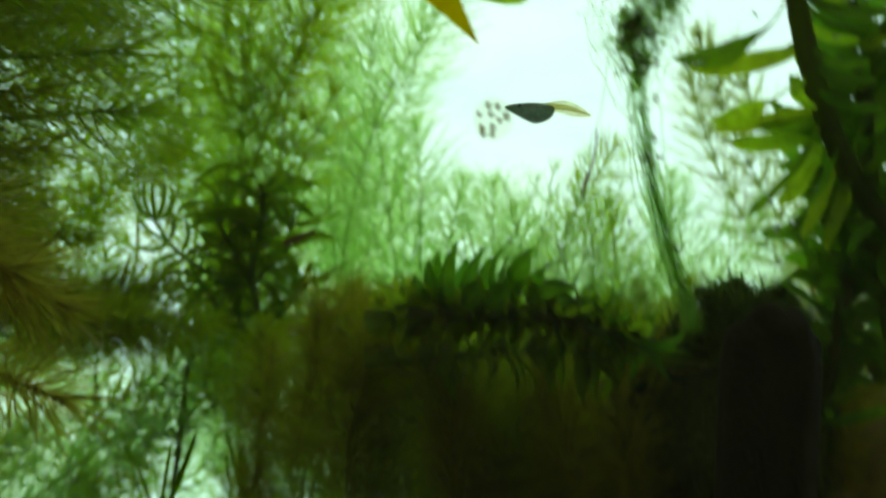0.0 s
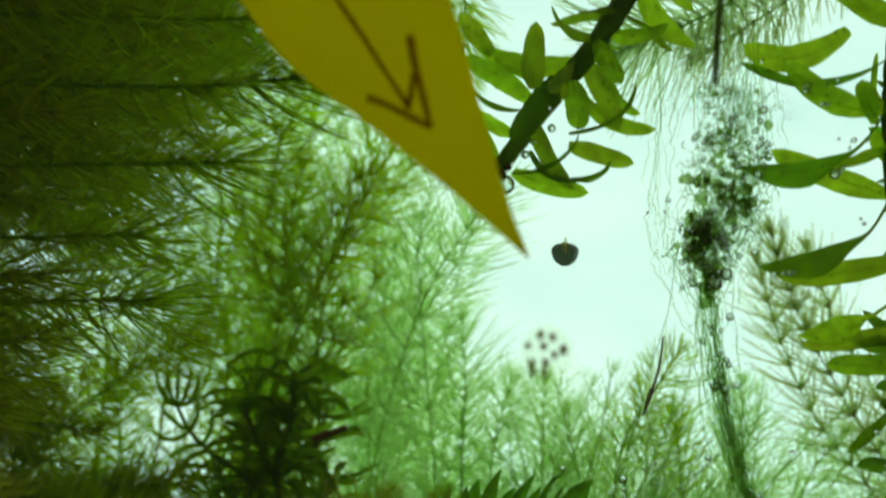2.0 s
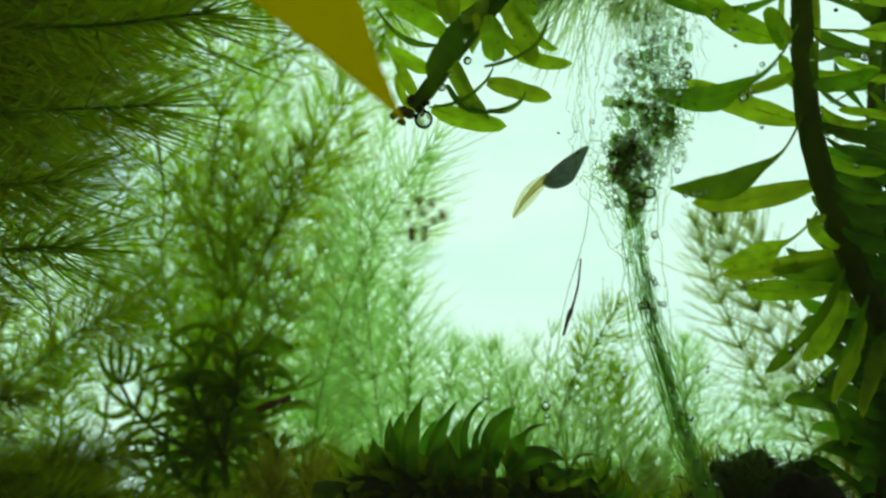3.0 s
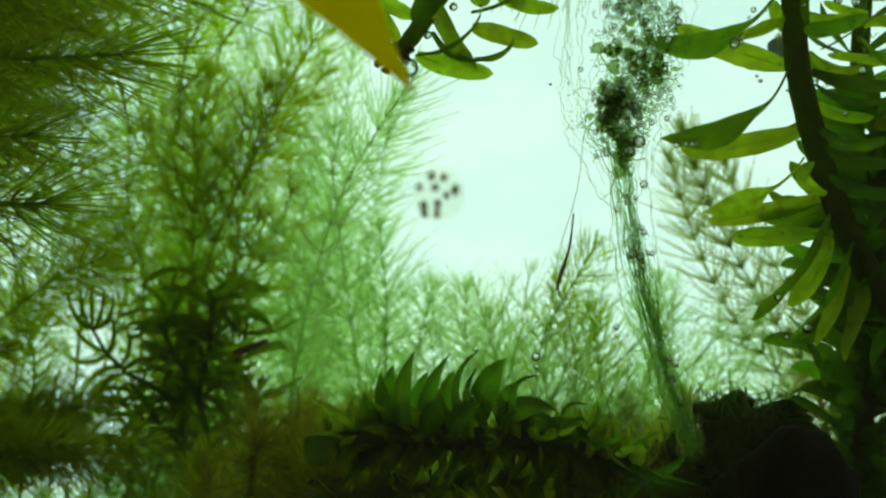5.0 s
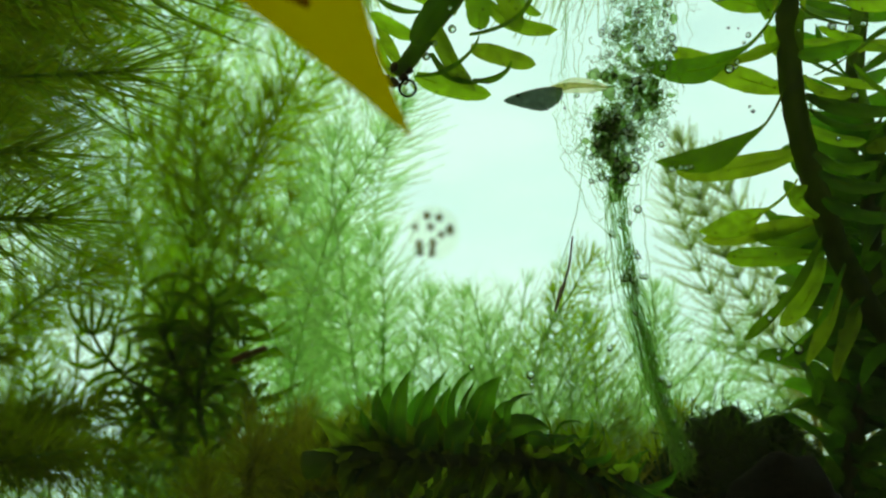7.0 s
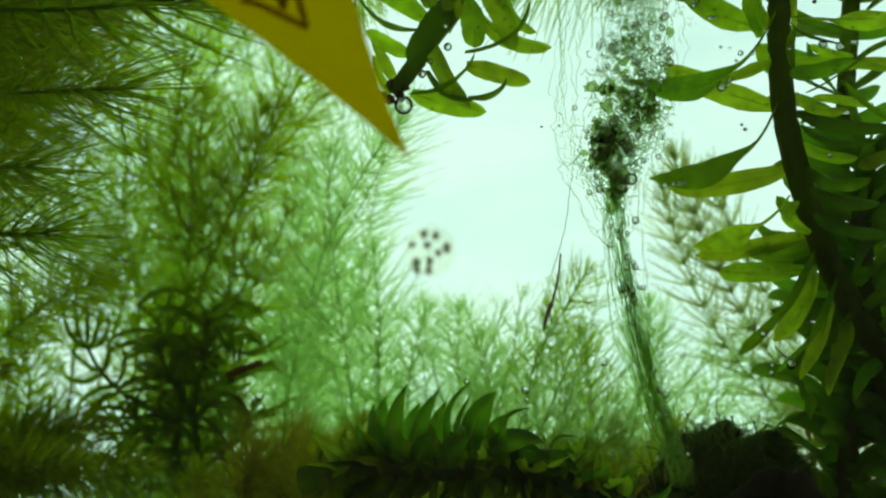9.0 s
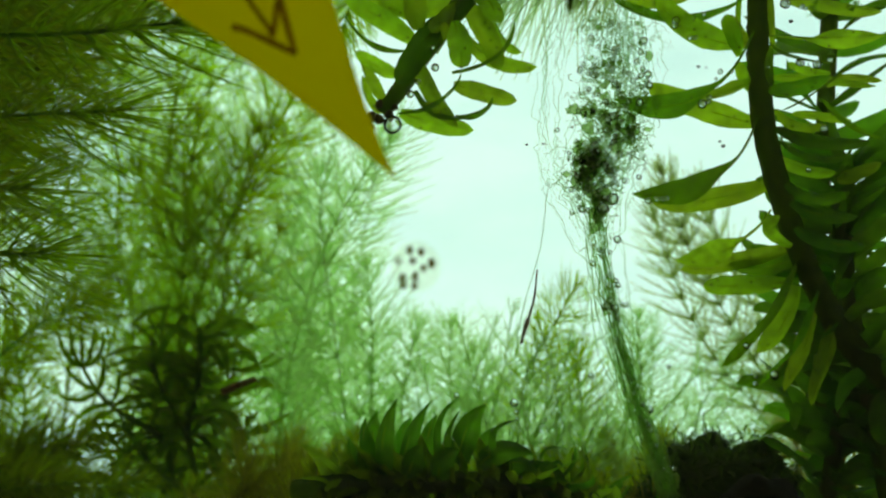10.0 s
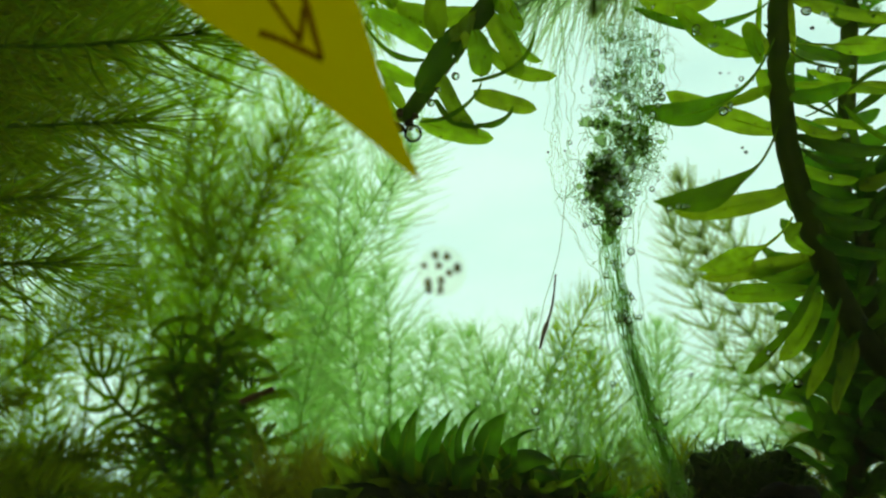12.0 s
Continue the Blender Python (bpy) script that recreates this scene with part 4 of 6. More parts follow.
# ---------------------------------------------------------------- foxtails, swept in from the side
def foxtail(points, dark=False, **k):
    opts = dict(length=0.0205, count=15, gap=0.0064, r=0.00027, jitter=5.0, sweep=(64, 30), fork=False, stem_r=0.0007, curl=1.0, tip_taper=0.75, stem_material=M_FOX_DARK if dark else M_FOX)
    opts.update(k)
    plume("foxtail_plant", points, "brownish shaded foxtail stem with long fine needles" if dark else "deep green foxtail stem with long forward-swept needles",
          M_FOX_DARK if dark else M_FOX, group="foxtail plants", **opts)


foxtail([(-0.1607, 0.1000, 0.0509), (-0.1151, 0.0950, 0.0465), (-0.0809, 0.0900, 0.0449), (-0.0562, 0.0880, 0.0467)])
foxtail([(-0.1678, 0.1100, 0.0276), (-0.1261, 0.1100, 0.0298), (-0.0978, 0.1080, 0.0306), (-0.0762, 0.1080, 0.0315)])
foxtail([(-0.1712, 0.1150, 0.0117), (-0.1311, 0.1120, 0.0124), (-0.1121, 0.1100, 0.0131), (-0.0977, 0.1100, 0.0138)])
foxtail([(-0.1707, 0.1150, -0.0062), (-0.1308, 0.1120, -0.0035), (-0.1091, 0.1100, -0.0020), (-0.0941, 0.1100, -0.0015)])
foxtail([(-0.2391, 0.1250, -0.0116), (-0.1753, 0.1220, -0.0052), (-0.1357, 0.1200, -0.0005)], True)
foxtail([(-0.2332, 0.1200, -0.0257), (-0.1763, 0.1180, -0.0196), (-0.1388, 0.1160, -0.0154)], True)
foxtail([(-0.2356, 0.1250, -0.0389), (-0.1805, 0.1220, -0.0323), (-0.1440, 0.1200, -0.0284)], True)
foxtail([(-0.1611, 0.1000, 0.0667), (-0.1171, 0.0980, 0.0628), (-0.0773, 0.0960, 0.0616), (-0.0516, 0.0950, 0.0634)])
foxtail([(-0.1616, 0.1000, 0.0839), (-0.1186, 0.1000, 0.0805), (-0.0791, 0.1000, 0.0785), (-0.0596, 0.1000, 0.0820)])
foxtail([(-0.1814, 0.1100, 0.1080), (-0.1237, 0.1080, 0.1030), (-0.0639, 0.1050, 0.0975)], True, count=15)
foxtail([(-0.2057, 0.1400, 0.0903), (-0.1390, 0.1350, 0.0873), (-0.0835, 0.1300, 0.0816)], True, count=15)
foxtail([(-0.2050, 0.1400, 0.0683), (-0.1462, 0.1350, 0.0646), (-0.0907, 0.1300, 0.0661)], True, count=15)
foxtail([(-0.2045, 0.1400, 0.0511), (-0.1555, 0.1380, 0.0471), (-0.1076, 0.1350, 0.0472)], True, count=15)
foxtail([(-0.2037, 0.1400, 0.0247), (-0.1607, 0.1350, 0.0238), (-0.1169, 0.1300, 0.0242)], True, count=15)
foxtail([(-0.1643, 0.0900, 0.0874), (-0.1237, 0.0870, 0.0853), (-0.0903, 0.0850, 0.0825)], True, count=15)
foxtail([(-0.1594, 0.0850, 0.0616), (-0.1261, 0.0820, 0.0625), (-0.0971, 0.0800, 0.0626)], True, count=15)
foxtail([(-0.1587, 0.0850, 0.0408), (-0.1317, 0.0820, 0.0386), (-0.1050, 0.0800, 0.0367)], True, count=15)
foxtail([(-0.1700, 0.1000, 0.0041), (-0.1399, 0.0950, 0.0025), (-0.1113, 0.0900, 0.0029)], True, count=15)
foxtail([(-0.1860, 0.1200, -0.0160), (-0.1535, 0.1150, -0.0144), (-0.1212, 0.1100, -0.0116)], True, count=15)
foxtail([(-0.2020, 0.1400, -0.0336), (-0.1671, 0.1350, -0.0285), (-0.1353, 0.1300, -0.0221)], True)

# ---------------------------------------------------------------- hornwort plumes farther back


def hornwort(points, material=None, look_of="bushy green hornwort plume of fine forked leaves", **k):
    opts = dict(length=0.017, count=16, gap=0.0036, r=0.00024, sweep=(58, 28), stem_r=0.00055)
    opts.update(k)
    plume("hornwort", points, look_of, material or M_PLUME, group="hornwort plumes", **opts)


PALE = dict(look_of="pale backlit hornwort plume of fine forked leaves")
BUSH = dict(gap=0.0105, length=0.0245, count=11, r=0.00036, sweep=(70, 34), curl=0.75, jitter=5.0, stem_r=0.0008, stem_material=M_SHADE)
hornwort([(-0.1413, 0.3100, -0.1297), (-0.1268, 0.3100, -0.0704), (-0.1120, 0.3050, -0.0154), (-0.0875, 0.3000, 0.0361), (-0.0674, 0.3000, 0.0755)], gap=0.0120, length=0.029, count=15, r=0.00034, shoots=2, sweep=(72, 44), tip_taper=0.85, stem_material=M_SHADE, stem_r=0.0011, curl=0.8, jitter=4.0)
hornwort([(-0.1022, 0.3100, 0.0146), (-0.0848, 0.3100, 0.0548), (-0.0698, 0.3100, 0.0901), (-0.0496, 0.3100, 0.1179)], M_PALE, gap=0.0115, length=0.027, count=13, r=0.00032, sweep=(70, 42), tip_taper=0.8, curl=0.8, jitter=4.0, **PALE)
hornwort([(-0.1208, 0.3000, -0.1026), (-0.1190, 0.3000, -0.0397), (-0.1166, 0.3000, 0.0190), (-0.1112, 0.3000, 0.0585)], M_SHADE_OLIVE, "olive hornwort plume of fine forked leaves, tinted as if shaded", shoots=3, **BUSH)
hornwort([(-0.1000, 0.3050, -0.1036), (-0.1019, 0.3050, -0.0302), (-0.0948, 0.3050, 0.0242), (-0.0812, 0.3050, 0.0566)], M_SHADE_OLIVE, "olive hornwort plume of fine forked leaves, tinted as if shaded", shoots=3, **BUSH)
hornwort([(-0.1565, 0.3300, -0.1098), (-0.1495, 0.3300, -0.0317), (-0.1581, 0.3300, 0.0210), (-0.1426, 0.3300, 0.0661)], shoots=3, **BUSH)
hornwort([(-0.1858, 0.3300, -0.1101), (-0.1788, 0.3300, -0.0370), (-0.1850, 0.3300, 0.0158), (-0.1721, 0.3300, 0.0583)], shoots=2, **BUSH)
hornwort([(-0.1247, 0.3000, 0.0363), (-0.1213, 0.3000, 0.0710), (-0.1078, 0.3000, 0.0932), (-0.0905, 0.3000, 0.1080)], shoots=3, **BUSH)
hornwort([(-0.2202, 0.3400, -0.1128), (-0.2132, 0.3400, -0.0378), (-0.2197, 0.3400, 0.0164), (-0.2093, 0.3400, 0.0600)], shoots=2, **BUSH)
hornwort([(-0.1484, 0.3100, 0.0375), (-0.1553, 0.3100, 0.0731), (-0.1518, 0.3100, 0.1064), (-0.1626, 0.3100, 0.1374)], shoots=3, **BUSH)
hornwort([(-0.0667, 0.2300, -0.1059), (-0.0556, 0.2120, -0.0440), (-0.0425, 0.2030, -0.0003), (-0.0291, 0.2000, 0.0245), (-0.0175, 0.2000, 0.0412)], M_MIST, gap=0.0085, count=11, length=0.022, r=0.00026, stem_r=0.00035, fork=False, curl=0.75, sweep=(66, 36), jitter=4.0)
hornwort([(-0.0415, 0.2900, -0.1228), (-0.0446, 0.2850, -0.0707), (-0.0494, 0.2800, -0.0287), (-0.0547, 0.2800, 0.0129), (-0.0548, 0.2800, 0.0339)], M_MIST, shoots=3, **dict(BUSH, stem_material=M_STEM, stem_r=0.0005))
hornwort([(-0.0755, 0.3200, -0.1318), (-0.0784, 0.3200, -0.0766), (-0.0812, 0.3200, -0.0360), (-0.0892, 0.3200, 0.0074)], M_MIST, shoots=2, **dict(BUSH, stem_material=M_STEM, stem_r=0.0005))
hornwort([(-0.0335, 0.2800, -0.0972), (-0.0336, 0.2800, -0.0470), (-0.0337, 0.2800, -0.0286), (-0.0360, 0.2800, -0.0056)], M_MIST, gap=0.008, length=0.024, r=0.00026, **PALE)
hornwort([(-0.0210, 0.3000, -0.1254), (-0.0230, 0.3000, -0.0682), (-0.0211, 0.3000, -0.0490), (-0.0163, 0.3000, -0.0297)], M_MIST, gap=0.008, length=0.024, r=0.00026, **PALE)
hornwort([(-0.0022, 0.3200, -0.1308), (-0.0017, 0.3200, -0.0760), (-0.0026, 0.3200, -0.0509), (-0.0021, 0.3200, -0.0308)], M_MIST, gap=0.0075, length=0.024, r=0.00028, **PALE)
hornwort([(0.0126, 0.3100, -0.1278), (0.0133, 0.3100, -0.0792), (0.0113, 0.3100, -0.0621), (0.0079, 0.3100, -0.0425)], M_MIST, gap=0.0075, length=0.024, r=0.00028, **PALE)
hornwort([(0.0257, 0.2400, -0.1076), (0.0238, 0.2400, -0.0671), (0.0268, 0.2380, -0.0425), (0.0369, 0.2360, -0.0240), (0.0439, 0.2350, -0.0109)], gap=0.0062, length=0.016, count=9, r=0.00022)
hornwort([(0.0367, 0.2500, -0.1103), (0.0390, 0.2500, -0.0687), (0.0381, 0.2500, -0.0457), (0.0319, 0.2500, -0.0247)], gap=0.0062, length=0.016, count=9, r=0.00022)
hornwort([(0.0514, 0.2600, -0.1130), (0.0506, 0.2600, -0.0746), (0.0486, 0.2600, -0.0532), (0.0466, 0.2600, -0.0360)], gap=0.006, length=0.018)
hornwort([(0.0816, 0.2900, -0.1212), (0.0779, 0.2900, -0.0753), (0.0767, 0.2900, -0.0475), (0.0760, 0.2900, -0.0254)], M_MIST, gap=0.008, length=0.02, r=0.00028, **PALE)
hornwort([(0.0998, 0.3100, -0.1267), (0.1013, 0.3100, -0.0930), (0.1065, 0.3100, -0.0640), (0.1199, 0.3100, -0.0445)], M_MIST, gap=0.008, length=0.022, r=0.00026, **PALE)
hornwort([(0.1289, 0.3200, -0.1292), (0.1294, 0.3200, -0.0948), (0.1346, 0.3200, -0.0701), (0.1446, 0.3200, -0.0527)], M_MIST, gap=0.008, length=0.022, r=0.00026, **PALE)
hornwort([(0.1653, 0.3000, -0.0997), (0.1404, 0.3000, -0.0624), (0.1191, 0.2980, -0.0316), (0.0991, 0.2960, 0.0039), (0.0875, 0.2950, 0.0348)], M_OLIVE, "olive-brown hornwort plume, dense and bushy",
         gap=0.0084, length=0.0205, count=24, r=0.00042, sweep=(54, 26), curl=0.6, fork=False, jitter=10.0)
hornwort([(0.1601, 0.3100, -0.0781), (0.1416, 0.3100, -0.0396), (0.1180, 0.3100, -0.0006), (0.1051, 0.3100, 0.0313)], M_OLIVE, "olive-brown hornwort plume, dense and bushy",
         gap=0.0090, length=0.0185, count=20, r=0.00044, sweep=(54, 26), curl=0.6, fork=False, jitter=10.0)
hornwort([(0.1555, 0.3050, -0.1057), (0.1302, 0.3050, -0.0655), (0.1086, 0.3030, -0.0391), (0.0926, 0.3020, -0.0055), (0.0830, 0.3000, 0.0235)], M_OLIVE, "olive-brown hornwort plume, dense and bushy",
         gap=0.0092, length=0.0195, count=15, r=0.00042, sweep=(56, 26), curl=0.6, fork=False, jitter=10.0)
hornwort([(-0.1831, 0.2100, -0.0636), (-0.1589, 0.2080, -0.0403), (-0.1368, 0.2060, -0.0230), (-0.1182, 0.2050, -0.0144)], M_SHADE_OLIVE, "olive hornwort plume of fine forked leaves, tinted as if shaded", gap=0.0055, length=0.019, count=13)
hornwort([(-0.1750, 0.2600, -0.1376), (-0.1714, 0.2600, -0.0852), (-0.1673, 0.2600, -0.0588), (-0.1722, 0.2600, -0.0323)], gap=0.006, length=0.02)
hornwort([(0.0678, 0.1650, 0.1083), (0.0479, 0.1630, 0.0897), (0.0298, 0.1600, 0.0791), (0.0153, 0.1600, 0.0728)], M_WHITE, gap=0.0030, length=0.027, count=19, r=0.00032, sweep=(60, 40), fork=False, **PALE)
hornwort([(0.0968, 0.1750, 0.1206), (0.0709, 0.1720, 0.0976), (0.0522, 0.1700, 0.0837), (0.0389, 0.1700, 0.0755)], M_OLIVE, "olive-brown hornwort plume, dense and bushy", gap=0.005, length=0.015)
hornwort([(-0.0488, 0.1900, 0.1488), (-0.0338, 0.1880, 0.1126), (-0.0299, 0.1860, 0.0865), (-0.0333, 0.1850, 0.0683)], gap=0.005, length=0.016)
hornwort([(-0.0635, 0.1900, 0.1491), (-0.0682, 0.1880, 0.1059), (-0.0730, 0.1860, 0.0835)], gap=0.004, length=0.018)
hornwort([(-0.1052, 0.1900, 0.0741), (-0.1074, 0.1900, 0.1036), (-0.1042, 0.1900, 0.1407)], gap=0.004, length=0.018)

for x, low, high in ((-560, 900, -400), (-430, 900, -420), (-310, 900, -350), (-190, 500, -260), (-90, 420, -300), (20, 400, -220), (110, 380, -60)):
    a, b = (-0.2206, 0.3300, -0.1105), (0.0429, 0.3300, 0.2372)
    px = a[0] + (b[0] - a[0]) * x / 1000
    top = a[2] + (b[2] - a[2]) * (900 - high) / 1320
    foot = a[2] + (b[2] - a[2]) * (900 - low) / 1320
    hornwort([np.array([px - 0.01, 0.33, foot]), np.array([px + rng.uniform(-0.01, 0.01), 0.33, (foot + top) / 2]), np.array([px + rng.uniform(-0.01, 0.02), 0.33, top])], M_SHADE_OLIVE,
             "olive hornwort plume of fine forked leaves, tinted as if shaded", shoots=4, **BUSH)
for i in range(5):
    px = -0.33 + 0.043 * i + rng.uniform(-0.006, 0.006)
    y = rng.uniform(0.33, 0.37)
    top = rng.uniform(-0.01, 0.07)
    hornwort([np.array([px - 0.03, y, top - 0.13]), np.array([px - 0.01, y, top - 0.06]), np.array([px + 0.01, y, top])], M_SHADE_OLIVE, "olive hornwort plume of fine forked leaves, tinted as if shaded", shoots=2, **BUSH)
# pale and olive plumes drifting low at the side
for i in range(20):
    px = -0.28 + 0.0105 * i + rng.uniform(-0.008, 0.008)
    y = rng.uniform(0.27, 0.36)
    top = rng.uniform(-0.175, -0.085)
    hornwort([np.array([px - 0.05, y, top - 0.05]), np.array([px - 0.02, y, top - 0.025]), np.array([px + 0.015, y, top])], M_SHADE_OLIVE if i % 2 else M_MIST, gap=0.0080, length=0.024, count=11, r=0.00040, sweep=(66, 30), curl=0.5, shoots=2, **PALE)
# a field of thin ones round the foot of the algae, paled for water haze
for top, lean in (((-0.0053, 0.2700, -0.0370), -8), ((0.0034, 0.2400, -0.0288), -6), ((0.0153, 0.2600, -0.0274), 8), ((0.0296, 0.2200, -0.0329), 6), ((0.0378, 0.2700, -0.0190), -5),
                  ((0.0413, 0.2300, -0.0337), 8), ((0.0653, 0.2700, -0.0367), -6), ((0.0736, 0.2500, -0.0351), 8), ((0.0972, 0.2900, -0.0497), 14), 
                  ((0.1206, 0.3000, -0.0531), 14), ((0.1462, 0.3100, -0.0517), 10), ((-0.0157, 0.2900, -0.0386), -6), ((0.0506, 0.2000, -0.0529), 6), ((0.0612, 0.2200, -0.0520), 4), ((0.0236, 0.2000, -0.0495), -4), ((0.0362, 0.2000, -0.0512), 4)):
    t = vec(top)
    f = t + np.array([-0.004 * lean, 0.005, -0.11])
    m = (t + f) / 2 + np.array([-0.0005 * lean, 0, 0])
    hornwort([f, m, t], M_LIME if t[1] < 0.265 else M_MIST, "hornwort plume of thin forked leaves, tinted pale for water haze", gap=0.0095, length=0.022, count=7, r=0.00023, sweep=(50, 26), curl=0.35, shoots=3, stem_r=0.0005)
# a thicket of them along the back of the tank
ridge = spline([(-0.3870, 0.3600, 0.2735), (-0.3174, 0.3600, 0.2658), (-0.2427, 0.3600, 0.2550), (-0.1835, 0.3600, 0.2331), (-0.1423, 0.3600, 0.1799), (-0.1101, 0.3600, 0.1191), (-0.0842, 0.3600, 0.0706), (-0.0642, 0.3600, 0.0142), (-0.0445, 0.3600, -0.0192), (-0.0194, 0.3600, -0.0413),
                (-0.0028, 0.3600, -0.0385), (0.0165, 0.3600, -0.0494), (0.0329, 0.3600, -0.0603), (0.0547, 0.3600, -0.0711), (0.0766, 0.3600, -0.0628), (0.0983, 0.3600, -0.0627), (0.1251, 0.3600, -0.0734), (0.1572, 0.3600, -0.0786), (0.1946, 0.3600, -0.0702)], 46)
for i, top in enumerate(ridge):
    if i % 2 and (top[0] > -0.03 or top[0] < -0.12):
        continue
    low = rng.uniform(0.0, 0.045)
    y = rng.uniform(0.34, 0.42)
    k = (y + 0.11) / 0.47
    tip = np.array([top[0] * k + rng.uniform(-0.008, 0.008), y, top[2] * k - low])
    lean = rng.uniform(-0.05, 0.05)
    foot = np.array([tip[0] - lean - rng.uniform(-0.02, 0.02), y, -0.25 if tip[0] > -0.1 or i % 2 else rng.uniform(-0.15, -0.10)])
    bow = np.array([tip[0] - lean * 0.75, y + rng.uniform(-0.01, 0.01), tip[2] * 0.5 - 0.125])
    # Needle colours get paler rightward, painting in haze over the open middle.
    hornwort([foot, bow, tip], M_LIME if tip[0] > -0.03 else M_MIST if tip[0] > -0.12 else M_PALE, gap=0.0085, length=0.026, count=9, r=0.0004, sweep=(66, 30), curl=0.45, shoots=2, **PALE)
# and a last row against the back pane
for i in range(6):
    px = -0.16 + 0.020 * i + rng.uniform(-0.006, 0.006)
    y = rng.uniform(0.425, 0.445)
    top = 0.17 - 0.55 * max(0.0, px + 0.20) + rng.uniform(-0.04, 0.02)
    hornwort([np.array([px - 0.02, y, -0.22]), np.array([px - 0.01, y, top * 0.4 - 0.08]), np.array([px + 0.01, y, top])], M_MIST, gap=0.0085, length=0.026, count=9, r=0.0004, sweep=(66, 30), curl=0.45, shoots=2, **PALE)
# a dark thicket of old foxtails at the side
for i in range(64):
    y = rng.uniform(0.14, 0.25)
    z = -0.05 + 0.25 * (i + rng.uniform(0, 1)) / 64
    far = rng.uniform(-0.15, -0.085) - (0.07 if z < 0.03 else 0.0) - 0.25 * (y - 0.13)
    tilt = rng.uniform(-0.05, 0.05)
    foxtail([np.array([-0.36, y, z - tilt]), np.array([(far - 0.36) / 2, y, z - 0.3 * tilt + 0.004]), np.array([far, y - 0.01, z + 0.3 * tilt])], True, count=17, gap=0.0052, length=0.021, r=0.00029)

# rotting foxtails close behind the glass
for z, reach, y in ((-0.021, -0.092, 0.030), (-0.027, -0.083, 0.024), (-0.033, -0.078, 0.030), (-0.051, -0.080, 0.031)):
    plume("foxtail_plant", [(-0.17, y + 0.006, z + 0.006), (-0.12, y + 0.004, z + 0.004), (-0.096, y + 0.002, z - 0.001), (reach, y, z - 0.006)], "rotting brown foxtail stem close behind the glass", M_ROT,
          group="foxtail plants", length=0.012, count=13, gap=0.0034, r=0.00030, sweep=(66, 34), fork=False, stem_r=0.0007, curl=0.5, tip_taper=0.75, jitter=14.0, stem_material=M_ROT)

# brown tufts low down


def tuft(points, **k):
    opts = dict(length=0.014, count=19, gap=0.0028, r=0.00015, sweep=(64, 40), stem_r=0.0005, jitter=36.0, tip_taper=0.9, stem_material=M_MOSS)
    opts.update(k)
    plume("moss_tuft", points, "brown moss tuft of fine rotting needles", M_MOSS, category="moss", group="brown moss tufts", **opts)


def green_tuft(points, **k):
    opts = dict(length=0.017, count=11, gap=0.0042, r=0.00026, sweep=(60, 28), stem_r=0.0006, shoots=2)
    opts.update(k)
    plume("hornwort", points, "hornwort low in the tank, tinted dark olive for shade", M_SHADE, group="hornwort plumes", **opts)


tuft([(-0.0543, 0.1500, -0.1100), (-0.0498, 0.1500, -0.0828), (-0.0463, 0.1500, -0.0690), (-0.0443, 0.1500, -0.0600)])
tuft([(-0.0374, 0.1600, -0.1136), (-0.0375, 0.1600, -0.0855), (-0.0392, 0.1600, -0.0730), (-0.0408, 0.1600, -0.0650)])
tuft([(-0.0594, 0.1400, -0.1062), (-0.0566, 0.1400, -0.0873), (-0.0537, 0.1400, -0.0683), (-0.0523, 0.1400, -0.0609)])
tuft([(-0.0425, 0.1300, -0.1118), (-0.0412, 0.1300, -0.0937), (-0.0370, 0.1300, -0.0769), (-0.0342, 0.1300, -0.0657)])
tuft([(-0.0087, 0.1300, -0.1180), (-0.0087, 0.1300, -0.0973), (-0.0115, 0.1300, -0.0821), (-0.0172, 0.1300, -0.0711)])
tuft([(0.0111, 0.1400, -0.1222), (0.0141, 0.1400, -0.1007), (0.0156, 0.1400, -0.0848), (0.0141, 0.1400, -0.0733)])
tuft([(0.0342, 0.1400, -0.1217), (0.0372, 0.1400, -0.1003), (0.0387, 0.1400, -0.0845), (0.0417, 0.1400, -0.0730)])
tuft([(0.0599, 0.1400, -0.1212), (0.0587, 0.1400, -0.0999), (0.0574, 0.1400, -0.0843), (0.0532, 0.1400, -0.0729)])
tuft([(0.1140, 0.2000, -0.0950), (0.1134, 0.2000, -0.0774), (0.1109, 0.2000, -0.0632), (0.1093, 0.2000, -0.0543)])
tuft([(0.1262, 0.2000, -0.0948), (0.1265, 0.2000, -0.0772), (0.1251, 0.2000, -0.0595), (0.1235, 0.2000, -0.0453)])
tuft([(0.1367, 0.2000, -0.0947), (0.1389, 0.2000, -0.0700), (0.1358, 0.2000, -0.0488), (0.1343, 0.2000, -0.0310)])
tuft([(0.1090, 0.1500, -0.1247), (0.1065, 0.1500, -0.1029), (0.1009, 0.1500, -0.0868), (0.0981, 0.1500, -0.0750)])

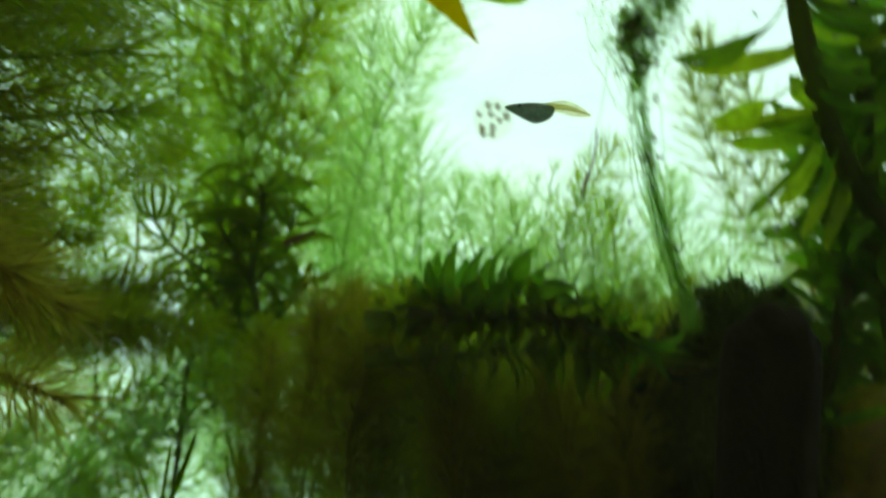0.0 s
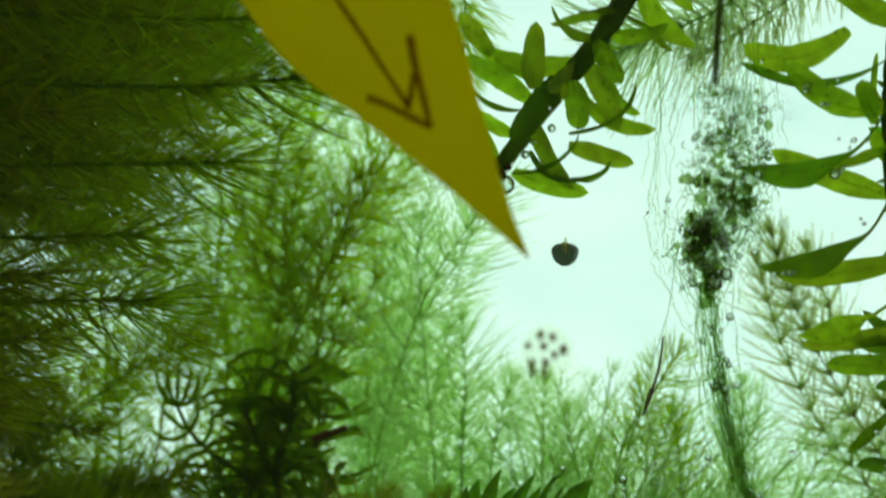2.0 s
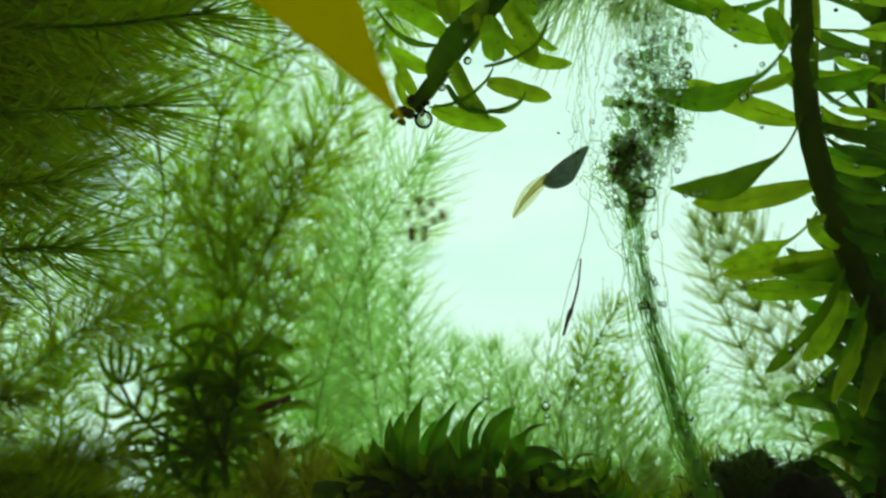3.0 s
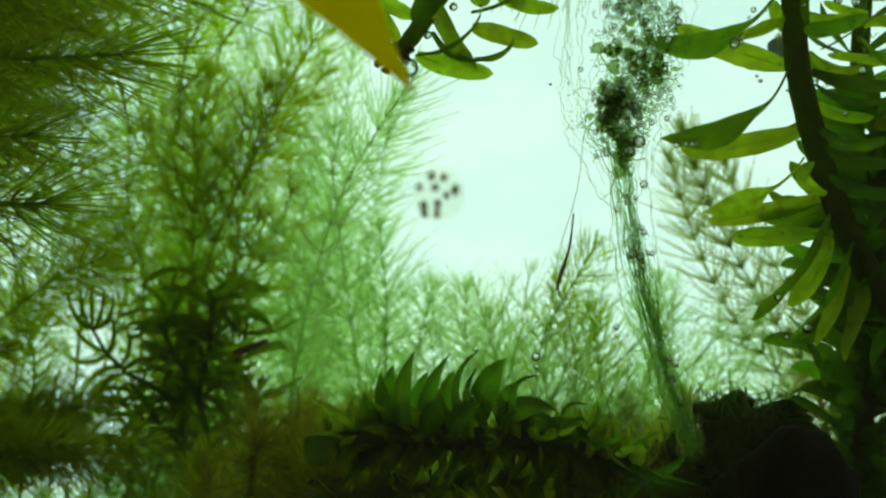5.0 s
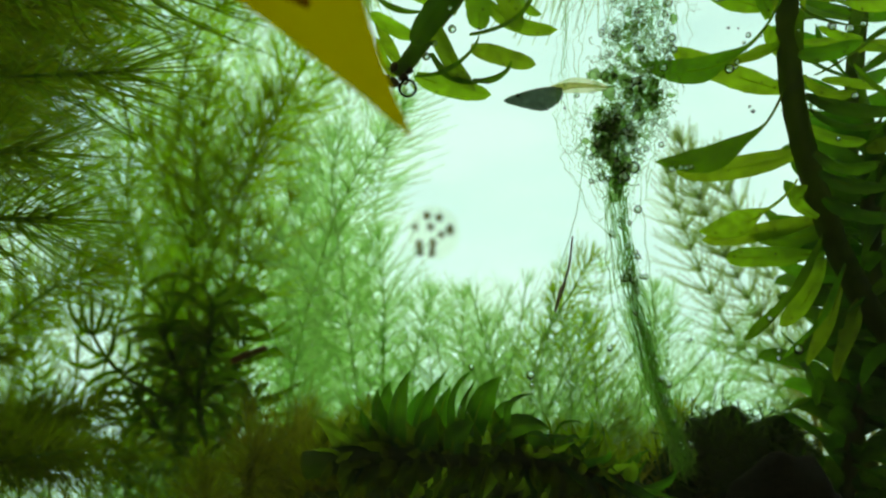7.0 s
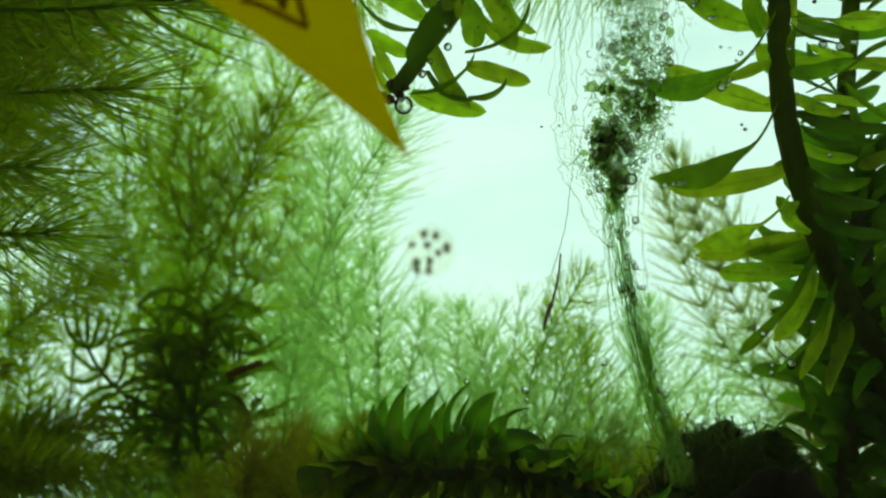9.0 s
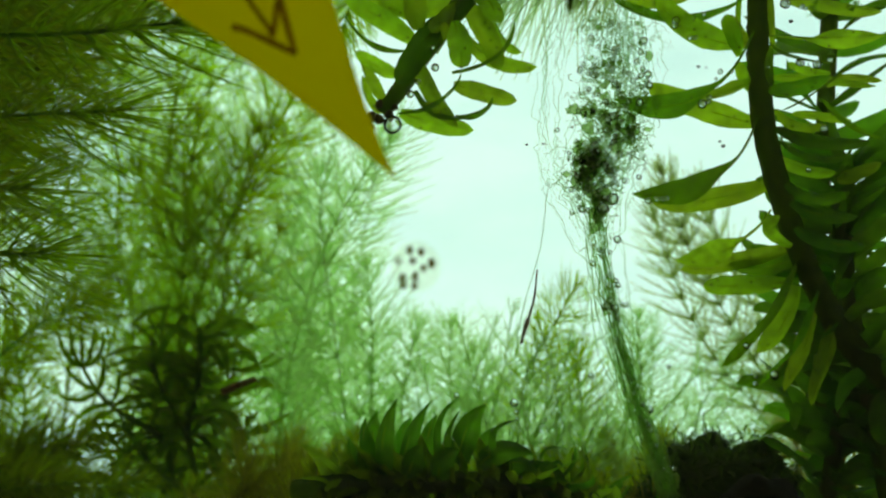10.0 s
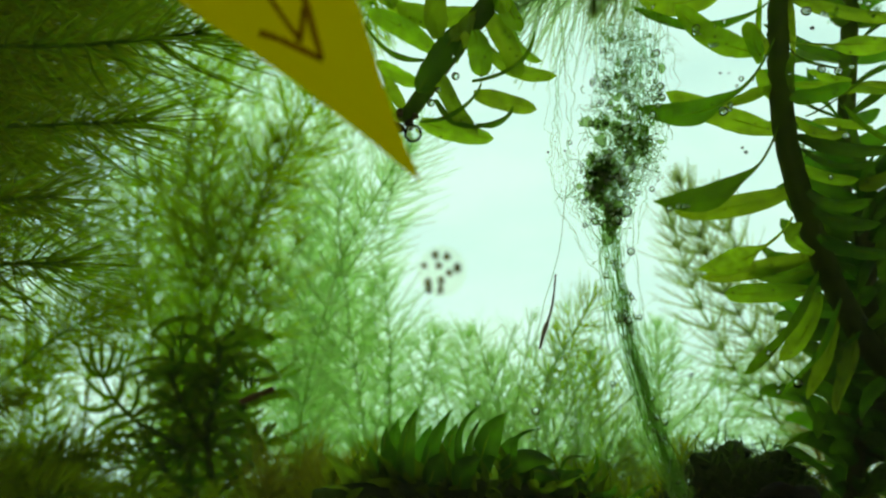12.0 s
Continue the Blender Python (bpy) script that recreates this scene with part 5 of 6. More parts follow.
for top in ((-0.0741, 0.1700, -0.0820),
                 (-0.0589, 0.1700, -0.0760), (-0.0304, 0.1500, -0.0676), (-0.0192, 0.1400, -0.0628), (-0.0075, 0.1400, -0.0617), (0.0042, 0.1500, -0.0643), (0.0145, 0.1500, -0.0650), (0.0214, 0.1500, -0.0666),
                 (0.0327, 0.1600, -0.0702), (0.0433, 0.1600, -0.0736), (0.0540, 0.1600, -0.0806), (0.0605, 0.1400, -0.0823), (0.1056, 0.1500, -0.0735), (0.1191, 0.1600, -0.0685),
                 (-0.0113, 0.1200, -0.0882), (0.0198, 0.1200, -0.0874), (0.0384, 0.1200, -0.0901)):
    t = vec(top)
    f = t + (np.array([-0.09, 0.01, -0.012]) if t[0] < -0.1 else np.array([rng.uniform(-0.02, 0.02), 0.01, -0.09]))
    (tuft if rng.random() < 0.4 else green_tuft)([f, (t + f) / 2 + np.array([rng.uniform(-0.01, 0.01), 0, 0]), t])

for top in ((-0.1500, 0.2000, -0.0450), (-0.1620, 0.2100, -0.0580), (-0.1660, 0.2000, -0.0320), (-0.1720, 0.2200, -0.0160), (0.0624, 0.1700, -0.0549), (-0.1486, 0.2000, -0.0690), (-0.0336, 0.1350, -0.0568), (-0.0270, 0.1400, -0.0556), (-0.0186, 0.1300, -0.0529), (-0.0115, 0.1300, -0.0549), (-0.1322, 0.2400, -0.0683), (-0.1220, 0.2000, -0.0743), (-0.1492, 0.2500, -0.0766), (0.0648, 0.2200, -0.0710), (0.0534, 0.2200, -0.0635), (-0.1063, 0.2200, -0.0783), (-0.0884, 0.2200, -0.0801), (-0.0687, 0.2200, -0.0741), (-0.0530, 0.2200, -0.0643), (-0.0398, 0.2100, -0.0681), (-0.0335, 0.2200, -0.0642), (-0.0201, 0.2000, -0.0697), (-0.0055, 0.2000, -0.0696), (0.0090, 0.2000, -0.0694), (0.0222, 0.2100, -0.0713), (0.0334, 0.2100, -0.0675), (0.0445, 0.2100, -0.0693), (0.0556, 0.2100, -0.0710)):
    t = vec(top)
    f = t + (np.array([-0.09, 0.01, rng.uniform(-0.02, 0.01)]) if t[0] < -0.1 else np.array([rng.uniform(-0.02, 0.02), 0.01, -0.10]))
    plume("hornwort", [f, (t + f) / 2 + np.array([rng.uniform(-0.01, 0.01), 0, 0]), t], "hornwort low in the tank, tinted dark olive for shade", M_SHADE, group="hornwort plumes", length=0.017, count=12, gap=0.004, r=0.00026, sweep=(62, 30), shoots=2)

# ---------------------------------------------------------------- dark pondweed rosette
pond = thing("pondweed", (-0.1086, 0.2850, -0.1566), "dark green pondweed with narrow curved leaves in whorls", "pondweed", "pondweeds")
line_p = spline([(-0.1086, 0.2850, -0.1566), (-0.1068, 0.2850, -0.0990), (-0.1103, 0.2850, -0.0712), (-0.1060, 0.2840, -0.0501), (-0.1052, 0.2840, -0.0314)], 60)
stem_mesh("stem", line_p, 0.0016, 0.0010, M_WEED_STEM, pond, 8)
whorled(pond, line_p, (6, 13, 20, 26, 32, 38, 44, 50, 55, 59), 0.028, 0.0038, M_DEEP, 6, 0.55, 78)
for b, m, t in (((-0.1232, 0.2840, -0.0385), (-0.1307, 0.2740, -0.0368), (-0.1375, 0.2640, -0.0396)),
             ((-0.1189, 0.2840, -0.0431), (-0.1277, 0.2820, -0.0448), (-0.1392, 0.2800, -0.0498)),
             ((-0.1225, 0.2840, -0.0349), (-0.1282, 0.2900, -0.0270), (-0.1347, 0.2960, -0.0220)),
             ((-0.1218, 0.2840, -0.0342), (-0.1191, 0.2780, -0.0241), (-0.1142, 0.2720, -0.0175)),
             ((-0.1237, 0.2840, -0.0361), (-0.1304, 0.2860, -0.0304), (-0.1367, 0.2880, -0.0270)),
             ((-0.1023, 0.2840, -0.0384), (-0.0931, 0.2740, -0.0376), (-0.0887, 0.2640, -0.0483)),
             ((-0.1035, 0.2840, -0.0337), (-0.0971, 0.2820, -0.0308), (-0.0919, 0.2800, -0.0323)),
             ((-0.1164, 0.2840, -0.0524), (-0.1279, 0.2900, -0.0544), (-0.1391, 0.2960, -0.0631)),
             ((-0.1021, 0.2840, -0.0570), (-0.0912, 0.2780, -0.0597), (-0.0828, 0.2720, -0.0554)),
             ((-0.1209, 0.2840, -0.0711), (-0.1335, 0.2860, -0.0762), (-0.1413, 0.2880, -0.0860)),
             ((-0.1067, 0.2840, -0.0733), (-0.0946, 0.2740, -0.0739), (-0.0848, 0.2640, -0.0798)),
             ((-0.1138, 0.2840, -0.0757), (-0.1178, 0.2820, -0.0846), (-0.1241, 0.2800, -0.0912)),
             ((-0.1056, 0.2840, -0.0664), (-0.0965, 0.2900, -0.0695), (-0.0858, 0.2960, -0.0776)),
             ((-0.1187, 0.2840, -0.0571), (-0.1285, 0.2780, -0.0610), (-0.1380, 0.2720, -0.0607)),
             ((-0.1256, 0.2840, -0.0805), (-0.1358, 0.2860, -0.0832), (-0.1473, 0.2880, -0.0884)),
             ((-0.1184, 0.2840, -0.0874), (-0.1245, 0.2740, -0.0854), (-0.1301, 0.2640, -0.0901)),
             ((-0.1066, 0.2840, -0.0849), (-0.0990, 0.2820, -0.0868), (-0.0937, 0.2800, -0.0937)),
             ((-0.1257, 0.2840, -0.0665), (-0.1369, 0.2900, -0.0698), (-0.1463, 0.2960, -0.0780))):
    leaf(pond, b, m, t, 0.0030, 30, 20, M_DEEP)
for side_line in (spline([(-0.1089, 0.2850, -0.0759), (-0.1174, 0.2800, -0.0589), (-0.1234, 0.2760, -0.0424)], 16), spline([(-0.1082, 0.2850, -0.0712), (-0.0965, 0.2900, -0.0601), (-0.0924, 0.2920, -0.0414)], 16),
                  spline([(-0.1077, 0.2850, -0.0991), (-0.1242, 0.2800, -0.0843), (-0.1348, 0.2760, -0.0654)], 16), spline([(-0.1078, 0.2850, -0.0944), (-0.0920, 0.2820, -0.0821), (-0.0846, 0.2800, -0.0679)], 16)):
    stem_mesh("branch", side_line, 0.0011, 0.0007, M_WEED_STEM, pond, 6)
    whorled(pond, side_line, (3, 8, 13), 0.023, 0.0030, M_DEEP, 6, 0.5, 68)
for pts in ([(-0.1030, 0.2900, -0.1468), (-0.1022, 0.2900, -0.1001), (-0.1037, 0.2900, -0.0672), (-0.1049, 0.2900, -0.0341)], [(-0.1191, 0.2880, -0.1464), (-0.1183, 0.2880, -0.0998), (-0.1174, 0.2880, -0.0717), (-0.1153, 0.2880, -0.0482)]):
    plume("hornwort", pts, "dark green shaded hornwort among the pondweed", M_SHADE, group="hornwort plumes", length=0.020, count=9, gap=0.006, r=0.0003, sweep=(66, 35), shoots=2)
hook = thing("pondweed", (-0.1354, 0.2780, -0.0726), "dark green pondweed side shoot, leaf tips curling upward", "pondweed", "pondweeds")
line_h = spline([(-0.1170, 0.2790, -0.0749), (-0.1276, 0.2790, -0.0681), (-0.1382, 0.2790, -0.0624), (-0.1466, 0.2790, -0.0543), (-0.1526, 0.2790, -0.0447)], 20)
stem_mesh("stem", line_h, 0.0011, 0.0008, M_WEED_STEM, hook, 8)
for b, m, t in (((-0.1522, 0.2780, -0.0446), (-0.1578, 0.2730, -0.0382), (-0.1585, 0.2690, -0.0283)),
             ((-0.1522, 0.2780, -0.0446), (-0.1555, 0.2760, -0.0379), (-0.1560, 0.2750, -0.0268)),
             ((-0.1522, 0.2780, -0.0446), (-0.1532, 0.2790, -0.0363), (-0.1539, 0.2810, -0.0262)),
             ((-0.1522, 0.2780, -0.0446), (-0.1470, 0.2730, -0.0381), (-0.1442, 0.2690, -0.0279)),
             ((-0.1522, 0.2780, -0.0446), (-0.1447, 0.2760, -0.0397), (-0.1430, 0.2750, -0.0291)),
             ((-0.1520, 0.2780, -0.0446), (-0.1584, 0.2790, -0.0417), (-0.1617, 0.2810, -0.0348)),
             ((-0.1462, 0.2780, -0.0542), (-0.1525, 0.2730, -0.0496), (-0.1558, 0.2690, -0.0435)),
             ((-0.1462, 0.2780, -0.0542), (-0.1531, 0.2760, -0.0582), (-0.1607, 0.2750, -0.0553)),
             ((-0.1462, 0.2780, -0.0542), (-0.1441, 0.2790, -0.0479), (-0.1457, 0.2810, -0.0402)),
             ((-0.1462, 0.2780, -0.0542), (-0.1478, 0.2730, -0.0491), (-0.1472, 0.2690, -0.0446)),
             ((-0.1407, 0.2780, -0.0600), (-0.1474, 0.2760, -0.0613), (-0.1531, 0.2750, -0.0658)),
             ((-0.1407, 0.2780, -0.0600), (-0.1377, 0.2790, -0.0520), (-0.1392, 0.2810, -0.0448)),
             ((-0.1379, 0.2780, -0.0622), (-0.1441, 0.2730, -0.0650), (-0.1459, 0.2690, -0.0711))):
    leaf(hook, b, m, t, 0.0030, 20, 15, M_DEEP)
pond_b = thing("pondweed", (-0.1505, 0.2900, -0.1708), "dark green pondweed with narrow curved leaves in whorls", "pondweed", "pondweeds")
line_q = spline([(-0.1505, 0.2900, -0.1708), (-0.1439, 0.2900, -0.1241), (-0.1395, 0.2900, -0.0958), (-0.1361, 0.2900, -0.0769)], 40)
stem_mesh("stem", line_q, 0.0014, 0.0010, M_WEED_STEM, pond_b, 8)
whorled(pond_b, line_q, (6, 12, 18, 24, 30, 35, 39), 0.023, 0.0023, M_DEEP, 8, 0.5, 70)

for base in ((-0.128, 0.205, -0.158), (-0.098, 0.215, -0.160), (-0.062, 0.210, -0.152)):
    tuft_of = thing("pondweed", base, "small dark tuft of narrow upright pondweed leaves", "pondweed", "pondweeds")
    b = vec(base)
    stem_mesh("stem", spline([b - np.array([0, 0, 0.15]), b - np.array([0.003, 0, 0.07]), b], 14), 0.0014, 0.0010, M_WEED_STEM, tuft_of, 6)
    for k in range(9):
        side = rng.uniform(-1, 1)
        leaf(tuft_of, b, b + np.array([0.009 * side, rng.uniform(-0.006, 0.006), 0.020]), b + np.array([0.017 * side, rng.uniform(-0.01, 0.01), rng.uniform(0.030, 0.046)]), 0.0024, rng.uniform(20, 70), 20, M_DEEP, 0.16, False)

twig = thing("rotten_twig", (-0.0958, 0.2870, -0.0555), "short reddish-brown rotten twig caught in the plants", "twig")
stem_mesh("wood", spline([(-0.0900, 0.2610, -0.0525), (-0.0850, 0.2600, -0.0502), (-0.0768, 0.2600, -0.0470)], 12), 0.0015, 0.0012, M_RED, twig, 8, "", 0.15)

# ---------------------------------------------------------------- thread algae with bubbles
rng = np.random.default_rng(23)
algae = thing("thread_algae", (0.0327, 0.0880, 0.0454), "hanging veil of green thread algae full of small bubbles", "algae")


def threads(name, lines, r, material, label=""):
    L = np.array(lines)
    rad = np.full(L.shape[:2], r) * rng.uniform(0.6, 1.4, (len(L), 1))
    v, q = ribbons(L, rad)
    return mesh_from(name, v, q, material, algae, label, "stuff")


def wander(line, amount, n):
    """A thread that wanders smoothly about a line."""
    w = np.cumsum(rng.normal(0, 1, (n, 3)), axis=0)
    w -= np.linspace(0, 1, n)[:, None] * w[-1]
    return line + w * amount * np.array([1, 0.8, 0.6])


spine = [(0.0314, 0.0880, 0.0670), (0.0321, 0.0880, 0.0455), (0.0322, 0.0870, 0.0287), (0.0301, 0.0860, 0.0133), (0.0310, 0.0860, 0.0052), (0.0332, 0.0880, -0.0087), (0.0374, 0.0920, -0.0253), (0.0441, 0.1050, -0.0414), (0.0522, 0.1240, -0.0560), (0.0565, 0.1400, -0.0660)]
core = spline(spine, 60)
veil = []
for i in range(34):
    k0 = rng.integers(0, 14)
    k1 = rng.integers(24, 34)
    off = rng.normal(0, 1, 3) * np.array([0.0040, 0.004, 0.0]) + np.array([0.001, 0, 0])
    seg = core[k0:k1]
    seg = seg[np.linspace(0, len(seg) - 1, 26).astype(int)] + off * np.sin(np.linspace(0.5, 1, 26) * np.pi)[:, None] ** 0.6
    veil.append(wander(seg, 0.0007, 26))
threads("veil_threads", veil, 0.00005, M_ALGAE)
left_veil = []
for i in range(9):
    a = spline([(0.0233, 0.0880, 0.0491), (0.0221, 0.0880, 0.0349), (0.0214, 0.0880, 0.0171), (0.0254, 0.0880, 0.0065), (0.0317, 0.0880, -0.0040)], 60)
    left_veil.append(wander(a + rng.normal(0, 1, 3) * np.array([0.0016, 0.003, 0.003]), 0.0004, 60) + 0.00018 * np.sin(np.arange(60)[:, None] * 1.9 + i * np.array([1.0, 2.0, 3.0])))
threads("veil_threads", left_veil, 0.00005, M_ALGAE)
right_veil = []
for i in range(16):
    a = spline([(0.0397, 0.0880, 0.0454), (0.0405, 0.0880, 0.0312), (0.0383, 0.0880, 0.0194), (0.0347, 0.0880, 0.0077)], 30)
    right_veil.append(wander(a + rng.normal(0, 1, 3) * np.array([0.0014, 0.003, 0.002]), 0.0003, 30))
threads("veil_threads", right_veil, 0.00005, M_ALGAE)
trunk = []
for i in range(92):
    k0 = rng.integers(20, 40)
    seg = core[k0:60]
    seg = seg[np.linspace(0, len(seg) - 1, 30).astype(int)]
    off = rng.normal(0, 1, 3) * np.array([0.0013, 0.0012, 0.0003])
    trunk.append(wander(seg + off, 0.0004, 30))
threads("trunk_threads", trunk[:60], 0.00006, M_ALGAE)
threads("trunk_threads", trunk[60:], 0.00006, M_ALGAE_DENSE)
knots = []
for c, spread, number in (((0.0296, 0.0860, 0.0145), (0.0024, 0.0024, 0.0034), 760), ((0.0356, 0.0870, 0.0245), (0.0030, 0.003, 0.0034), 270), ((0.0292, 0.0870, 0.0287), (0.0014, 0.002, 0.0030), 40), ((0.0381, 0.0870, 0.0214), (0.0013, 0.001, 0.0013), 190),
                          ((0.0352, 0.0880, 0.0371), (0.0034, 0.003, 0.0054), 190), ((0.0373, 0.0880, 0.0442), (0.0016, 0.002, 0.0040), 30), ((0.0310, 0.0860, 0.0075), (0.0016, 0.0016, 0.0030), 160)):
    for i in range(int(number * 0.4)):
        p = vec(c) + rng.normal(0, 1, 3) * np.array(spread)
        steps = rng.normal(0, 1, (10, 3))
        for j in range(1, 10):
            steps[j] = 0.6 * steps[j - 1] + 0.8 * steps[j]
        knots.append(p + np.cumsum(steps, axis=0) * 0.00034)
threads("matted_tangle", knots, 0.00007, M_ALGAE_DENSE, "dense dark tangle")
loose = []
for i in range(100):
    c = vec((0.0347, 0.0880, 0.0306)) + np.array([rng.normal(0, 0.0038), rng.normal(0, 0.003), rng.uniform(-0.016, 0.016)])
    size = rng.uniform(0.0003, 0.0012)
    for j in range(14):
        p = c + rng.normal(0, size, 3)
        steps = rng.normal(0, 1, (9, 3))
        for q in range(1, 9):
            steps[q] = 0.5 * steps[q - 1] + 0.85 * steps[q]
        loose.append(p + np.cumsum(steps, axis=0) * 0.00026)
for i in range(520):
    p = core[rng.integers(32, 58)] + rng.normal(0, 1, 3) * np.array([0.0010, 0.0012, 0.0012])
    steps = rng.normal(0, 1, (9, 3)) + np.array([0.1, 0, -0.5])
    for q in range(1, 9):
        steps[q] = 0.6 * steps[q - 1] + 0.7 * steps[q]
    loose.append(p + np.cumsum(steps, axis=0) * 0.00026)
threads("loose_tangle", loose, 0.00004, M_ALGAE_DENSE, "loose green tangle in small tufts")

def algae_clumps(name, centre, spread, number, r0, r1, label):
    """Soft ragged clots of matted threads, joined into one piece."""
    bm = bmesh.new()
    for i in range(number):
        p = Vector(vec(centre) + rng.normal(0, 1, 3) * np.array(spread))
        clot = bmesh.ops.create_icosphere(bm, subdivisions=3, radius=rng.uniform(r0, r1))["verts"]
        flat = Vector((rng.uniform(0.6, 1.5), rng.uniform(0.4, 0.8), rng.uniform(0.6, 1.4)))
        for v in clot:
            n = v.co.normalized()
            k = 1 + 0.75 * noise.noise(n * 1.6 + Vector((i * 3.7, 0, 0))) + 0.5 * noise.noise(n * 4.5 + Vector((0, i * 2.3, 0)))
            v.co = p + Vector((v.co.x * flat.x, v.co.y * flat.y, v.co.z * flat.z)) * k
    part(name, bm, M_CLOT, algae, label, True, "stuff")


algae_clumps("clump", (0.0296, 0.0868, 0.0150), (0.0018, 0.0012, 0.0028), 30, 0.0005, 0.0014, "dark green clot of matted algae")
algae_clumps("clump", (0.0308, 0.0868, 0.0088), (0.0009, 0.0008, 0.0024), 14, 0.0006, 0.0013, "dark green clot of matted algae")
algae_clumps("clump", (0.0362, 0.0872, 0.0232), (0.0026, 0.0014, 0.0016), 22, 0.0004, 0.0011, "dark green clot of matted algae")
algae_clumps("clump", (0.0292, 0.0874, 0.0262), (0.0014, 0.0012, 0.0010), 10, 0.0004, 0.0010, "dark green clot of matted algae")
algae_clumps("clump", (0.0345, 0.0880, 0.0345), (0.0026, 0.0018, 0.0060), 34, 0.0003, 0.0008, "pale green clots of loose algae")
algae_clumps("clump", (0.0268, 0.0872, 0.0120), (0.0018, 0.0012, 0.0016), 9, 0.0004, 0.0009, "pale green clots of loose algae")

# loose dead stalk drifting on a thread
stalk = thing("dead_stalk", (0.0194, 0.0865, -0.0052), "thin brown dead stalk hanging on an algae thread", "stalk")
stem_mesh("stalk", spline([(0.0198, 0.0865, -0.0047), (0.0192, 0.0865, -0.0104), (0.0180, 0.0865, -0.0150)], 14), 0.0002, 0.00028, M_TWIG, stalk, 6, "", 0.15)
stem_mesh("end", spline([(0.0180, 0.0865, -0.0148), (0.0173, 0.0865, -0.0168), (0.0165, 0.0865, -0.0200)], 10), 0.00056, 0.00030, M_TWIG, stalk, 6, "", 0.15)
stem_mesh("thread", wander(spline([(0.0221, 0.0865, 0.0134), (0.0209, 0.0865, 0.0053), (0.0200, 0.0865, -0.0005), (0.0165, 0.0865, -0.0133), (0.0153, 0.0865, -0.0226)], 24), 0.0001, 24), 0.00007, 0.00007, M_ALGAE, stalk, 4)


# ---------------------------------------------------------------- bubbles
bubble_bm = ball((0, 0, 0), 1.0, 16)
bubble_mesh = bpy.data.meshes.new("air_bubble")
bubble_bm.to_mesh(bubble_mesh)
bubble_bm.free()
bubble_mesh.polygons.foreach_set("use_smooth", [True] * len(bubble_mesh.polygons))
bubble_mesh.materials.append(M_BUBBLE)


def bubble(at, r, parent=None, label="tiny round air bubble clinging to a water plant"):
    ob = new("air_bubble", bubble_mesh)
    ob.location = Vector(at) if parent is None else Vector(vec(at) - home(parent))
    ob.scale = (r, r, r)
    ob.visible_shadow = False
    if parent is not None:
        ob.parent = parent
        return ob
    return tagged(ob, label, "air bubble", "air bubbles")


bubble((-0.0110, 0.1045, 0.0275), 0.0021, None, "large round air bubble under the cut waterweed stem")
bubble((-0.0012, 0.1000, 0.0395), 0.0009)
bubble((-0.0067, 0.1000, 0.0336), 0.0009)
bubble((-0.0051, 0.1010, 0.0366), 0.0007)
bubble((-0.0019, 0.1000, 0.0440), 0.0006)
bubble((0.0514, 0.0980, 0.0491), 0.0009)
bubble((0.0553, 0.0990, 0.0497), 0.0006)
bubble((0.0561, 0.0940, 0.0301), 0.0010)
bubble((0.0578, 0.0950, 0.0317), 0.0006)
bubble((0.0441, 0.0915, 0.0093), 0.0007)
bubble((0.0458, 0.0915, 0.0096), 0.0006)
bubble((0.0470, 0.0915, 0.0096), 0.0006)
bubble((0.0481, 0.0920, 0.0098), 0.0005)
bubble((0.0545, 0.0980, 0.0454), 0.0006)
bubble((0.0615, 0.1000, 0.0383), 0.0006)
bubble((0.0762, 0.1010, 0.0534), 0.0010)
bubble((0.0797, 0.1010, 0.0529), 0.0006)
bubble((0.0783, 0.0980, 0.0397), 0.0008)
bubble((0.0814, 0.0970, 0.0391), 0.0009)
bubble((0.0750, 0.1070, -0.0289), 0.0010)
bubble((0.0708, 0.1070, -0.0308), 0.0006)
bubble((0.0687, 0.1070, -0.0221), 0.0006)
bubble((0.0314, 0.0868, -0.0271), 0.0006)
bubble((0.0165, 0.1040, -0.0350), 0.0009)
bubble((0.0168, 0.1040, -0.0371), 0.0005)
bubble((0.0170, 0.1040, -0.0387), 0.0004)
bubble((0.0036, 0.1015, -0.0331), 0.0006)
bubble((0.0015, 0.0990, -0.0414), 0.0003)
bubble((0.0030, 0.0990, -0.0426), 0.0003)
bubble((0.0499, 0.1000, -0.0266), 0.0004)
